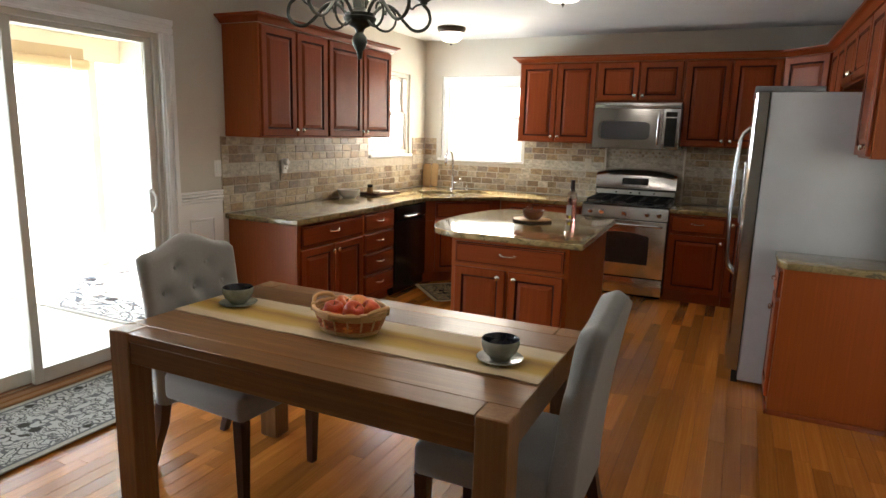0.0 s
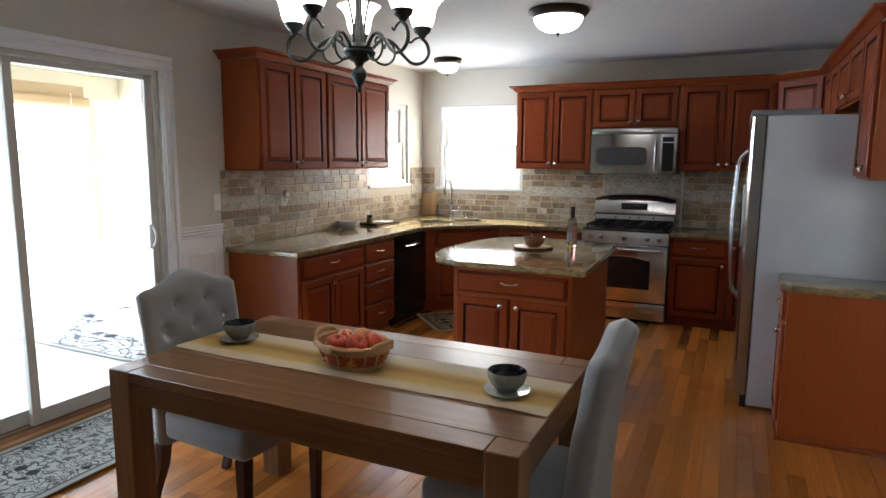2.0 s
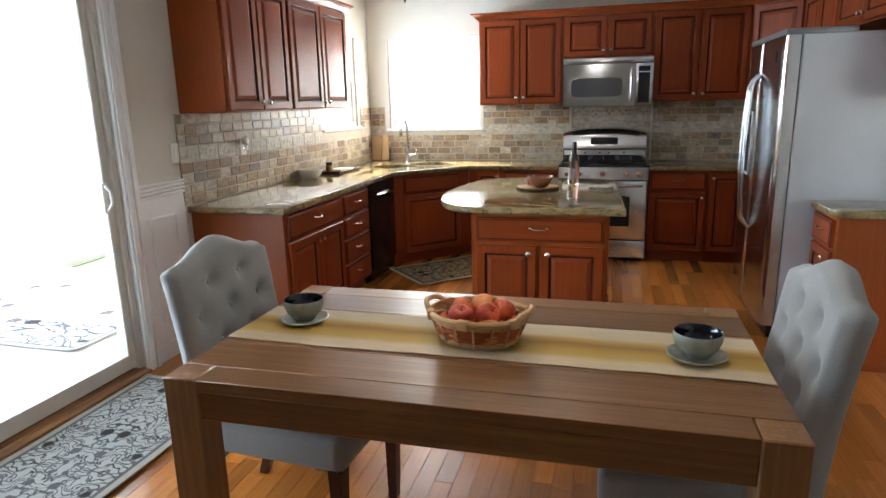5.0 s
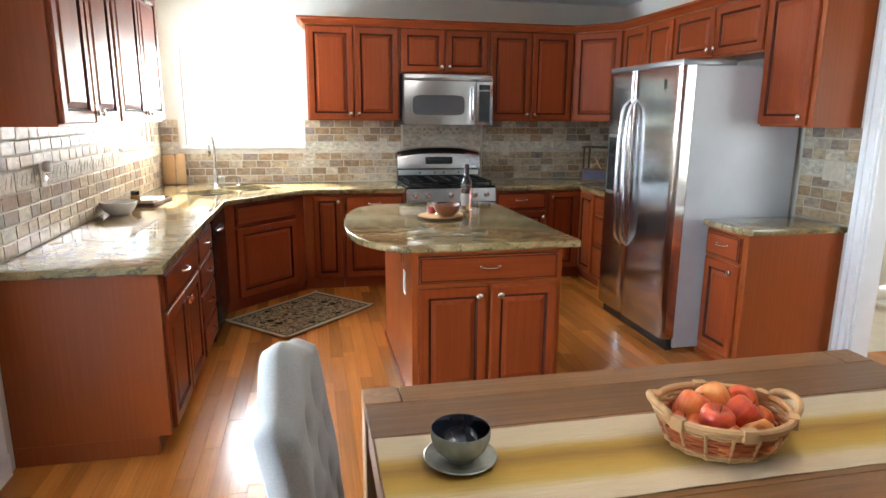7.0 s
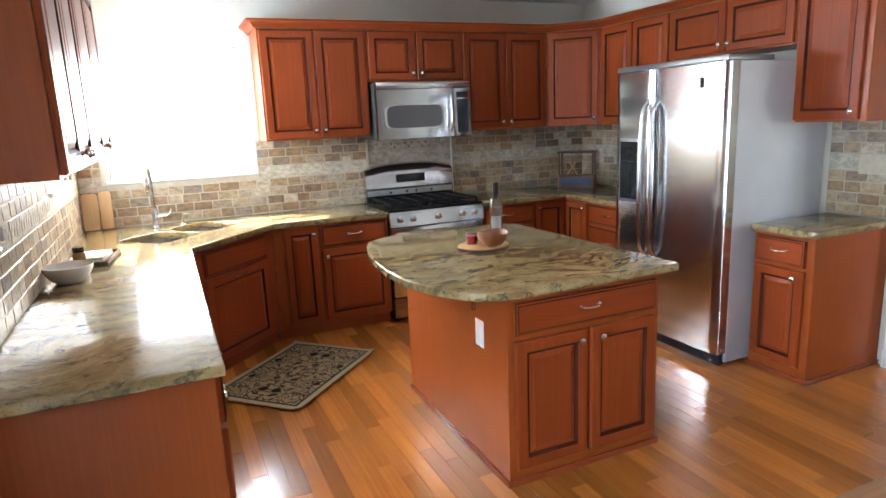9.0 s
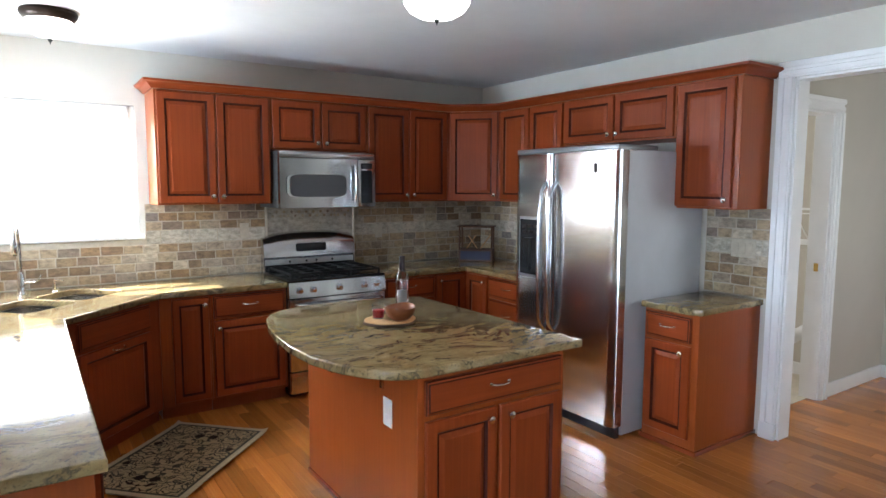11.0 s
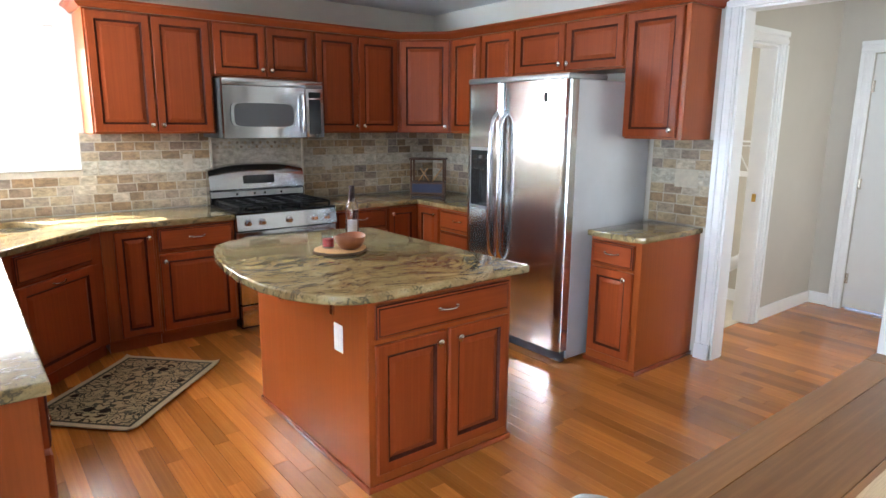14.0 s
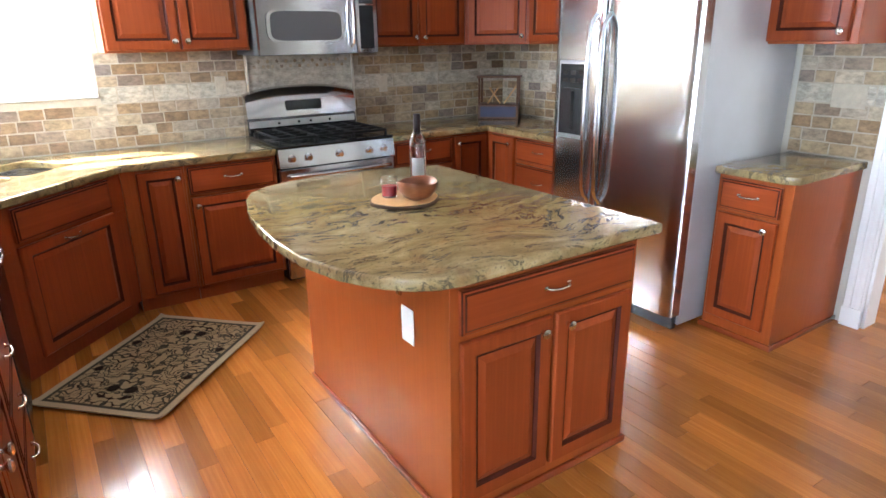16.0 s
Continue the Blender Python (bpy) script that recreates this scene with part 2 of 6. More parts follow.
def box(x0, y0, z0, x1, y1, z1, bevel=0.0, seg=1):
    bm = bmesh.new()
    v = [bm.verts.new((x, y, z)) for x in (x0, x1) for y in (y0, y1) for z in (z0, z1)]
    for f in ((0, 1, 3, 2), (4, 6, 7, 5), (0, 4, 5, 1), (2, 3, 7, 6), (0, 2, 6, 4), (1, 5, 7, 3)):
        bm.faces.new([v[i] for i in f])
    if bevel:
        bmesh.ops.bevel(bm, geom=bm.edges[:], offset=bevel, segments=seg, profile=0.6, affect="EDGES")
    return bm


def lathe(profile, seg=24, closed=False):
    bm = bmesh.new()
    rings = []
    for r, z in profile:
        if r < 1e-5:
            rings.append([bm.verts.new((0, 0, z))])
        else:
            rings.append([bm.verts.new((r * math.cos(2 * math.pi * i / seg), r * math.sin(2 * math.pi * i / seg), z)) for i in range(seg)])
    pairs = list(zip(rings, rings[1:])) + ([(rings[-1], rings[0])] if closed else [])
    for a, b in pairs:
        for i in range(seg):
            j = (i + 1) % seg
            if len(a) == 1 and len(b) > 1:
                bm.faces.new((a[0], b[i], b[j]))
            elif len(b) == 1 and len(a) > 1:
                bm.faces.new((a[i], a[j], b[0]))
            elif len(a) > 1:
                bm.faces.new((a[i], a[j], b[j], b[i]))
    bmesh.ops.recalc_face_normals(bm, faces=bm.faces[:])
    return bm


def tube(points, radius, seg=10, taper=None):
    """A round bar along points."""
    bm = bmesh.new()
    pts = [Vector(p) for p in points]
    rings, side = [], None
    for i, p in enumerate(pts):
        d = (pts[min(i + 1, len(pts) - 1)] - pts[max(i - 1, 0)]).normalized()
        if side is None:
            side = d.orthogonal().normalized()
        side = (side - d * side.dot(d)).normalized()
        up = d.cross(side)
        r = radius * (taper(i / (len(pts) - 1)) if taper else 1)
        rings.append([bm.verts.new(p + r * (math.cos(2 * math.pi * k / seg) * side + math.sin(2 * math.pi * k / seg) * up)) for k in range(seg)])
    for a, b in zip(rings, rings[1:]):
        for k in range(seg):
            bm.faces.new((a[k], a[(k + 1) % seg], b[(k + 1) % seg], b[k]))
    bm.faces.new(rings[0][::-1])
    bm.faces.new(rings[-1])
    bmesh.ops.recalc_face_normals(bm, faces=bm.faces[:])
    return bm


def prism(outline, z0, z1, bevel=0.0, seg=2):
    """A slab with a plan outline."""
    bm = bmesh.new()
    low = [bm.verts.new((x, y, z0)) for x, y in outline]
    top = [bm.verts.new((x, y, z1)) for x, y in outline]
    n = len(outline)
    bm.faces.new(low[::-1])
    bm.faces.new(top)
    for i in range(n):
        bm.faces.new((low[i], low[(i + 1) % n], top[(i + 1) % n], top[i]))
    bmesh.ops.recalc_face_normals(bm, faces=bm.faces[:])
    if bevel:
        flat = [e for e in bm.edges if abs(e.verts[0].co.z - e.verts[1].co.z) < 1e-6]
        bmesh.ops.bevel(bm, geom=flat, offset=bevel, segments=seg, profile=0.6, affect="EDGES")
    return bm


def loft(sections):
    """Closed rings of equal length, joined and capped."""
    bm = bmesh.new()
    rings = [[bm.verts.new(p) for p in s] for s in sections]
    n = len(rings[0])
    for a, b in zip(rings, rings[1:]):
        for k in range(n):
            bm.faces.new((a[k], a[(k + 1) % n], b[(k + 1) % n], b[k]))
    bm.faces.new(rings[0][::-1])
    bm.faces.new(rings[-1])
    bmesh.ops.recalc_face_normals(bm, faces=bm.faces[:])
    return bm


def mesh_of(name, bm, materials, smooth=40):
    me = bpy.data.meshes.new(name)
    bm.to_mesh(me)
    bm.free()
    for m in materials if isinstance(materials, (list, tuple)) else [materials]:
        me.materials.append(m)
    if smooth:
        me.polygons.foreach_set("use_smooth", [True] * len(me.polygons))
        me.set_sharp_from_angle(angle=radians(smooth))
    return me


def part(name, bm, materials, parent, label="", m=None, smooth=40):
    me = bm if isinstance(bm, bpy.types.Mesh) else mesh_of(name, bm, materials, smooth)
    ob = new(name, me)
    ob.parent = parent
    if m is not None:
        ob.matrix_basis = m
    if label:
        tagged(ob, label)
    return ob


def thing(name, m, label, category, group="", kind=""):
    ob = new(name)
    ob.empty_display_size = 0.1
    ob.matrix_basis = m
    return tagged(ob, label, category, group, kind)


def solid(name, bm, materials, label, category, kind="", m=None, smooth=40, group=""):
    ob = new(name, mesh_of(name, bm, materials, smooth))
    if m is not None:
        ob.matrix_basis = m
    return tagged(ob, label, category, group, kind)


def structure(name, bm, materials, label, category, smooth=0):
    return solid(name, bm, materials, label, category, "structure", smooth=smooth)


# ---- plan ----
XL, XR, YB, YS, H = -4.765, -0.42, 7.84, -2.2, 2.535
CT = 0.875


def wall_bm(axis, face, outer, u0, u1, z0, z1, holes):
    """A wall from plane face to plane outer, with rectangular holes (u0, u1, z0, z1)."""
    us = sorted({u0, u1, *(h[0] for h in holes), *(h[1] for h in holes)})
    zs = sorted({z0, z1, *(h[2] for h in holes), *(h[3] for h in holes)})
    bm = bmesh.new()
    for a, b in zip(us, us[1:]):
        for c, d in zip(zs, zs[1:]):
            if any(h[0] <= a and b <= h[1] and h[2] <= c and d <= h[3] for h in holes):
                continue
            if axis == "x":
                grow(bm, box(min(face, outer), a, c, max(face, outer), b, d))
            else:
                grow(bm, box(a, min(face, outer), c, b, max(face, outer), d))
    return bm


structure("wall_west", wall_bm("x", XL, XL - 0.16, YS - 0.16, YB, 0, H, [(2.27, 4.11, 0, 2.08), (6.64, 7.47, 1.26, 2.13)]), WALL, "beige painted wall with a sliding patio door and window", "wall")
structure("wall_north", wall_bm("y", YB, YB + 0.16, XL - 0.16, 2.0, 0, H, [(-4.545, -3.55, 1.215, 2.14)]), WALL, "beige painted wall behind sink and range", "wall")
structure("wall_east", wall_bm("x", XR, XR + 0.12, YS, YB, 0, H, [(3.86, 4.80, 0, 2.22)]), WALL, "beige painted wall with a cased opening to the hall", "wall")
# out of view; its dark paint holds down the fill on the cabinets
structure("wall_south", wall_bm("y", YS, YS - 0.16, XL, XR + 0.12, 0, H, []), DINING_WALL, "unseen plain wall closing the dining end, darkened to cut bounce light", "wall")
structure("ceiling", box(XL - 0.16, YS - 0.16, H, 2.6, YB + 0.16, H + 0.12), CEIL, "smooth off-white painted ceiling", "ceiling")
structure("hall_wall_north", wall_bm("y", 5.02, 5.14, XR + 0.12, 1.74, 0, H, [(-0.20, 0.56, 0, 2.10)]), HALLWALL, "greige painted hall wall with a doorway", "wall")
structure("hall_wall_east", wall_bm("x", 1.62, 1.74, 2.6, 5.02, 0, H, [(3.94, 4.75, 0, 2.10)]), HALLWALL, "greige painted wall at the end of the hall", "wall")
# out of view; the hole only lets the hall fill lamp through
structure("hall_wall_south", wall_bm("y", 2.72, 2.6, XR + 0.12, 1.62, 0, H, [(0.1, 1.2, 0.85, 2.05)]), HALLWALL, "unseen greige hall wall with an opening added for the fill lamp", "wall")
structure("utility_wall_east", wall_bm("x", 1.10, 1.22, 5.14, YB, 0, H, []), HALLWALL, "pale wall of the small utility room", "wall")
structure("utility_floor", box(XR + 0.12, 5.08, -0.02, 1.10, YB, 0.004), plain("beige_floor_tile", (0.56, 0.50, 0.40), 0.4), "beige tiled utility floor", "floor")


# casings, baseboards, wainscot
def casing(name, axis, face, out, u0, u1, z0, z1, width=0.095, depth=0.022, sill=False):
    """Moulded casing round an opening, proud of the wall by out."""
    root = thing(name, pose(0, 0, 0), "white painted moulded casing round the opening", "trim", kind="structure")
    s = 1 if out > 0 else -1

    def strip(a0, a1, c0, c1, upright):
        if upright:
            steps = ((0, 1, depth), (0.12, 0.42, depth + 0.008), (0.62, 0.98, depth + 0.012))
            bs = [(a0 + (a1 - a0) * p, a0 + (a1 - a0) * q, c0, c1, dd) for p, q, dd in steps]
        else:
            bs = [(a0, a1, c0 + (c1 - c0) * p, c0 + (c1 - c0) * q, dd) for p, q, dd in ((0, 1, depth), (0.12, 0.42, depth + 0.008), (0.62, 0.98, depth + 0.012))]
        bm = bmesh.new()
        for p0, p1, q0, q1, dd in bs:
            p0, p1 = min(p0, p1), max(p0, p1)
            if axis == "x":
                grow(bm, box(min(face + s * 0.001, face + s * dd), p0, q0, max(face + s * 0.001, face + s * dd), p1, q1, 0.003))
            else:
                grow(bm, box(p0, min(face + s * 0.001, face + s * dd), q0, p1, max(face + s * 0.001, face + s * dd), q1, 0.003))
        return bm
    part("side_casing", strip(u0, u0 - width, z0, z1, True), TRIM, root)
    part("side_casing", strip(u1, u1 + width, z0, z1, True), TRIM, root)
    part("head_casing", strip(u0 - width, u1 + width, z1, z1 + width, False), TRIM, root)
    if sill:
        part("sill", strip(u0 - width, u1 + width, z0 - 0.03, z0, False), TRIM, root)
    return root


def lining(root, axis, f0, f1, u0, u1, z0, z1, t=0.016):
    """Boards that line the depth of an opening."""
    a, b = min(f0, f1), max(f0, f1)
    for name, p0, p1, q0, q1 in (("jamb", u0, u0 + t, z0, z1), ("jamb", u1 - t, u1, z0, z1), ("head", u0 + t, u1 - t, z1 - t, z1)):
        bm = box(a, p0, q0, b, p1, q1, 0.002) if axis == "x" else box(p0, a, q0, p1, b, q1, 0.002)
        part(name, bm, TRIM, root)


casing("trim_patio_door", "x", XL, 1, 2.27, 4.11, 0, 2.08)
hall_trim = casing("trim_hall_opening", "x", XR, -1, 3.86, 4.80, 0, 2.22)
lining(hall_trim, "x", XR - 0.004, XR + 0.124, 3.86, 4.80, 0, 2.22)
for py in (3.86, 4.80):
    part("plinth_block", box(XR - 0.038, min(py, py + math.copysign(0.098, py - 4.3)), 0.0, XR - 0.002, max(py, py + math.copysign(0.098, py - 4.3)), 0.105, 0.004, 2), TRIM, hall_trim, "white plinth block at the foot of the casing")
util_trim = casing("trim_utility_door", "y", 5.02, -1, -0.20, 0.56, 0, 2.10)
lining(util_trim, "y", 5.016, 5.144, -0.20, 0.56, 0, 2.10)
part("strike_plate", box(0.541, 5.06, 0.96, 0.5435, 5.09, 1.02), BRASS, util_trim, "brass strike plate")
end_trim = casing("trim_hall_end_door", "x", 1.62, -1, 3.94, 4.75, 0, 2.10)


def skirting(name, x0, y0, x1, y1):
    bm = box(x0, y0, 0.001, x1, y1, 0.105, 0.003)
    return structure(name, bm, TRIM, "white painted baseboard along the wall", "baseboard", smooth=30)


skirting("baseboard", XL + 0.001, 4.21, XL + 0.016, 4.60)
skirting("baseboard", 0.657, 5.002, 1.615, 5.019)
skirting("baseboard", 1.602, 4.847, 1.619, 5.0)
skirting("baseboard", 1.083, 5.15, 1.099, YB)
skirting("baseboard", XL + 0.001, YS, XL + 0.016, 2.17)

wains = thing("wainscot", pose(XL, 4.205, 0), "white panelled wainscot with a fluted chair rail", "wainscot", kind="structure")
part("board", box(0.001, 0, 0.106, 0.008, 0.395, 0.97, 0.001), TRIM, wains)
rail = joined(*[box(0.001, 0, 0.972 + i * 0.022, 0.022 + 0.004 * (i % 2), 0.395, 0.99 + i * 0.022, 0.004) for i in range(4)])
part("chair_rail", rail, TRIM, wains)
pm = joined(box(0.008, 0.08, 0.24, 0.017, 0.095, 0.86, 0.003), box(0.008, 0.295, 0.24, 0.017, 0.31, 0.86, 0.003), box(0.008, 0.095, 0.24, 0.017, 0.295, 0.255, 0.003), box(0.008, 0.095, 0.845, 0.017, 0.295, 0.86, 0.003))
part("panel_moulding", pm, TRIM, wains)


# ---- windows and doors of the setting ----
def window_unit(name, m, w, h, label, paint):
    """A double-hung window in local x, z, looking along local y; its inner face at y = 0."""
    root = thing(name, m, label, "window", kind="structure")
    part("window_frame", joined(box(0, 0.02, 0, 0.045, 0.12, h, 0.004), box(w - 0.045, 0.02, 0, w, 0.12, h, 0.004), box(0.045, 0.02, 0, w - 0.045, 0.12, 0.045, 0.004), box(0.045, 0.02, h - 0.045, w - 0.045, 0.12, h, 0.004)), paint, root)
    half = h / 2
    for nm, z0, z1, y in (("lower_sash", 0.046, half + 0.02, 0.045), ("upper_sash", half - 0.02, h - 0.046, 0.082)):
        s = part(nm, joined(box(0.046, y, z0, 0.086, y + 0.032, z1, 0.003), box(w - 0.086, y, z0, w - 0.046, y + 0.032, z1, 0.003), box(0.086, y, z0, w - 0.086, y + 0.032, z0 + 0.045, 0.003), box(0.086, y, z1 - 0.04, w - 0.086, y + 0.032, z1, 0.003)), paint, root)
        g = part("pane", box(0.087, y + 0.012, z0 + 0.046, w - 0.087, y + 0.018, z1 - 0.041), GLASS, s)
        g.visible_shadow = False
    part("window_sill", box(-0.03, -0.03, -0.028, w + 0.03, 0.02, -0.001, 0.005, 2), TRIM, root)
    return root


wb = window_unit("window_1", pose(-4.545, YB, 1.215), 0.995, 0.925, "white double-hung window over the corner sink, blown bright", TRIM)
# rolled white shade at the top of the sink window
part("rolled_shade", joined(box(0.05, 0.0, 0.80, 0.945, 0.018, 0.835, 0.004), box(0.05, 0.002, 0.79, 0.945, 0.012, 0.92, 0.002)), WHITE_PLASTIC, wb)
window_unit("window_2", pose(XL, 6.64, 1.26, 0, 0, 90), 0.83, 0.87, "double-hung window with beige sashes beside the wall cabinets", VINYL)


def patio_door():
    root = thing("door_1", pose(XL - 0.16, 2.27, 0), "beige vinyl sliding patio door with two glass panels", "sliding door", kind="structure")
    w, h = 1.84, 2.08
    part("door_frame", joined(box(0.02, 0, 0.03, 0.15, 0.035, h, 0.003), box(0.02, w - 0.035, 0.03, 0.15, w, h, 0.003), box(0.02, 0.035, h - 0.032, 0.15, w - 0.035, h, 0.003)), VINYL, root)
    part("threshold", joined(box(-0.04, 0, -0.04, 0.16, w, 0.028, 0.004), box(0.155, 0, 0.0, 0.205, w, 0.022, 0.006)), wood("threshold_oak", (0.42, 0.22, 0.09), (0.32, 0.15, 0.06), (0.2, 0.09, 0.03), stretch=(9, 1, 9)), root, "worn oak threshold with a metal track")
    part("track", joined(box(0.05, 0.036, 0.029, 0.058, w - 0.036, 0.043), box(0.105, 0.036, 0.029, 0.113, w - 0.036, 0.043)), NICKEL, root)
    for nm, y0, y1, x in (("fixed_panel", 0.036, 0.985, 0.04), ("sliding_panel", 0.905, w - 0.036, 0.095)):
        st = 0.05
        p = part(nm, joined(box(x, y0, 0.045, x + 0.038, y0 + st, h - 0.034, 0.004), box(x, y1 - st, 0.045, x + 0.038, y1, h - 0.034, 0.004), box(x, y0 + st, 0.045, x + 0.038, y1 - st, 0.13, 0.004), box(x, y0 + st, h - 0.066, x + 0.038, y1 - st, h - 0.034, 0.004)), VINYL, root)
        g = part("pane", box(x + 0.016, y0 + st + 0.001, 0.131, x + 0.022, y1 - st - 0.001, h - 0.067), GLASS, p)
        g.visible_shadow = False
    hd = part("pull_handle", joined(box(0.134, w - 0.12, 0.94, 0.15, w - 0.08, 1.10, 0.006, 2), tube([(0.15, w - 0.10, 0.955), (0.185, w - 0.105, 0.985), (0.19, w - 0.105, 1.02), (0.185, w - 0.105, 1.055), (0.15, w - 0.10, 1.085)], 0.008)), WHITE_PLASTIC, root, "white plastic pull handle")
    return root


patio_door()


def slab_door(name, m, w, h, label, handle=True):
    root = thing(name, m, label, "door", kind="structure")
    part("leaf", box(0, 0, 0.012, w, 0.038, h, 0.003), plain("pale_grey_door_paint", (0.66, 0.66, 0.64), 0.4, spots=0.03, scale=4), root)
    for z in (0.22, 1.02, 1.8):
        part("hinge", joined(box(-0.004, -0.006, z, 0.02, 0.004, z + 0.09, 0.001), tube([(0.0, -0.008, z), (0.0, -0.008, z + 0.09)], 0.006)), NICKEL, root, "brushed nickel hinge")
    if handle:
        part("door_knob", moved(lathe([(0.0, 0), (0.03, 0), (0.03, 0.006), (0.012, 0.012), (0.012, 0.03), (0.027, 0.042), (0.027, 0.058), (0, 0.066)], 18), pose(w - 0.06, 0, 0.98, 90)), NICKEL, root, "brushed nickel door knob")
    return root


slab_door("door_2", pose(1.64, 4.747, 0, 0, 0, -90), 0.804, 2.095, "closed flat pale grey door at the end of the hall")

# ---- cabinets ----
def raised_door(w, h, flat=False):
    """A raised-panel front with a dark glazed groove; local x 0..w, z 0..h, back at y = 0, face towards -y."""
    rail_w = min(0.058, w * 0.22)
    if flat:
        rings = [(0, 0, 0), (0, 0.014, 0), (0.004, 0.019, 1), (0.010, 0.019, 0), (0.016, 0.022, 1)]
    else:
        rings = [(0, 0, 0), (0, 0.014, 0), (0.005, 0.020, 0), (rail_w - 0.008, 0.020, 0), (rail_w - 0.003, 0.015, 1), (rail_w, 0.010, 1), (rail_w + 0.006, 0.0095, 1), (rail_w + 0.030, 0.0185, 0)]
    bm = bmesh.new()
    loops = []
    for inset, depth, _ in rings:
        loops.append([bm.verts.new(p) for p in ((inset, -depth, inset), (w - inset, -depth, inset), (w - inset, -depth, h - inset), (inset, -depth, h - inset))])
    for (a, b), r in zip(zip(loops, loops[1:]), rings[1:]):
        for k in range(4):
            f = bm.faces.new((a[k], a[(k + 1) % 4], b[(k + 1) % 4], b[k]))
            f.material_index = r[2]
    bm.faces.new(loops[-1])
    bm.faces.new(loops[0][::-1])
    bmesh.ops.recalc_face_normals(bm, faces=bm.faces[:])
    return bm


KNOB = None
PULL = None


def knob_mesh():
    global KNOB
    if KNOB is None:
        KNOB = mesh_of("knob", moved(lathe([(0, 0), (0.008, 0), (0.006, 0.010), (0.008, 0.014), (0.0165, 0.019), (0.0165, 0.025), (0.010, 0.030), (0, 0.031)], 16), pose(0, 0, 0, 90)), NICKEL, 50)
    return KNOB


def pull_mesh():
    global PULL
    if PULL is None:
        pts = [(-0.044, 0, 0), (-0.043, -0.012, -0.001), (-0.028, -0.020, -0.003), (0, -0.023, -0.004), (0.028, -0.020, -0.003), (0.043, -0.012, -0.001), (0.044, 0, 0)]
        b = joined(tube(pts, 0.0042, 8), box(-0.056, -0.004, -0.007, -0.040, 0, 0.007, 0.002), box(0.040, -0.004, -0.007, 0.056, 0, 0.007, 0.002))
        PULL = mesh_of("pull", b, NICKEL, 50)
    return PULL


def cabinet(name, m, w, h, d, fronts, label, category, toe=0.0, recess=0.055, shoe=False, group=""):
    """Local x 0..w, face plane y = 0 (doors stand in front), back at y = d, z 0..h. fronts: kind, x0, z0, x1, z1, knob (fx, fz) or None."""
    root = thing(name, m, label, category, group)
    body = box(0, 0, toe, w, d, h, 0.0015)
    if toe:
        grow(body, box(0.002, recess, 0.0, w - 0.002, d, toe + 0.001))
    part("body", body, CHERRY_VENEER, root)
    if shoe:
        part("shoe_moulding", joined(box(-0.014, -0.014, 0, w + 0.014, -0.001, 0.03, 0.006, 2), box(-0.014, -0.001, 0, -0.001, d, 0.03, 0.006, 2), box(w + 0.001, -0.001, 0, w + 0.014, d, 0.03, 0.006, 2)), SHOE, root, "narrow shoe moulding along the floor")
    for kind, x0, z0, x1, z1, kn in fronts:
        fl = kind == "drawer"
        f = part(kind, raised_door(x1 - x0, z1 - z0, fl), [CHERRY_H if fl else CHERRY, GLAZE], root, "raised-panel door with dark glazed groove" if not fl else "flat drawer front with pull", pose(x0, -0.001, z0), 20)
        if kn:
            hm = pull_mesh() if kn == "pull" else knob_mesh()
            pos = ((x1 - x0) / 2, -0.0225, (z1 - z0) * 0.55) if kn == "pull" else (kn[0] if kn[0] > 0 else x1 - x0 + kn[0], -0.0205, kn[1] if kn[1] > 0 else z1 - z0 + kn[1])
            part("handle", hm, None, f, "brushed nickel bow pull" if kn == "pull" else "brushed nickel knob", pose(*pos))
    return root


def crown(name, path, z0, parent=None):
    """Crown moulding swept along a plan path; the room lies to the right of the way walked."""
    prof = [(0.0, 0.0), (0.014, 0.0), (0.018, 0.007), (0.025, 0.012), (0.034, 0.026), (0.052, 0.039), (0.064, 0.043), (0.067, 0.057), (0.0, 0.057)]
    pts = [Vector((x, y)) for x, y in path]
    secs = []
    for i, p in enumerate(pts):
        d0 = (pts[i] - pts[i - 1]).normalized() if i else (pts[1] - pts[0]).normalized()
        d1 = (pts[i + 1] - pts[i]).normalized() if i < len(pts) - 1 else d0
        n0, n1 = Vector((d0.y, -d0.x)), Vector((d1.y, -d1.x))
        n = (n0 + n1).normalized()
        n /= max(0.3, n.dot(n0))
        secs.append([(p.x + n.x * o, p.y + n.y * o, z0 + z) for o, z in prof])
    return solid(name, loft(secs), CHERRY_H, "cherry crown moulding on top of the wall cabinets", "crown moulding", smooth=30)


UB, UT = 1.44, 2.225
KL, KR = (0.03, 0.045), (-0.03, 0.045)       # knob low at the left or right edge of an upper door
TL, TR = (0.03, -0.05), (-0.03, -0.05)       # knob high, for base doors


def rot(x, y, z, a):
    return pose(x, y, z, 0, 0, a)


def upper(m, w, doors, h=UT - UB, label="cherry wall cabinet with raised-panel doors", d=0.33):
    fr = []
    for i, (x0, x1) in enumerate(doors):
        kn = None
        if len(doors) == 1:
            kn = KR
        else:
            kn = KR if i % 2 == 0 else KL
        fr.append(("door", x0, 0.012, x1, h - 0.012, kn))
    return cabinet("wall_cabinet", m, w, h, d, fr, label, "wall cabinet", group="wall cabinets")


# left run of wall cabinets, facing +x
FX = -4.435
upper(rot(FX, 4.655, UB, 90), 0.795, [(0.015, 0.39), (0.405, 0.78)], d=FX - XL - 0.002)
upper(rot(FX, 5.452, UB, 90), 1.013, [(0.015, 0.505), (0.52, 1.0)], d=FX - XL - 0.002)
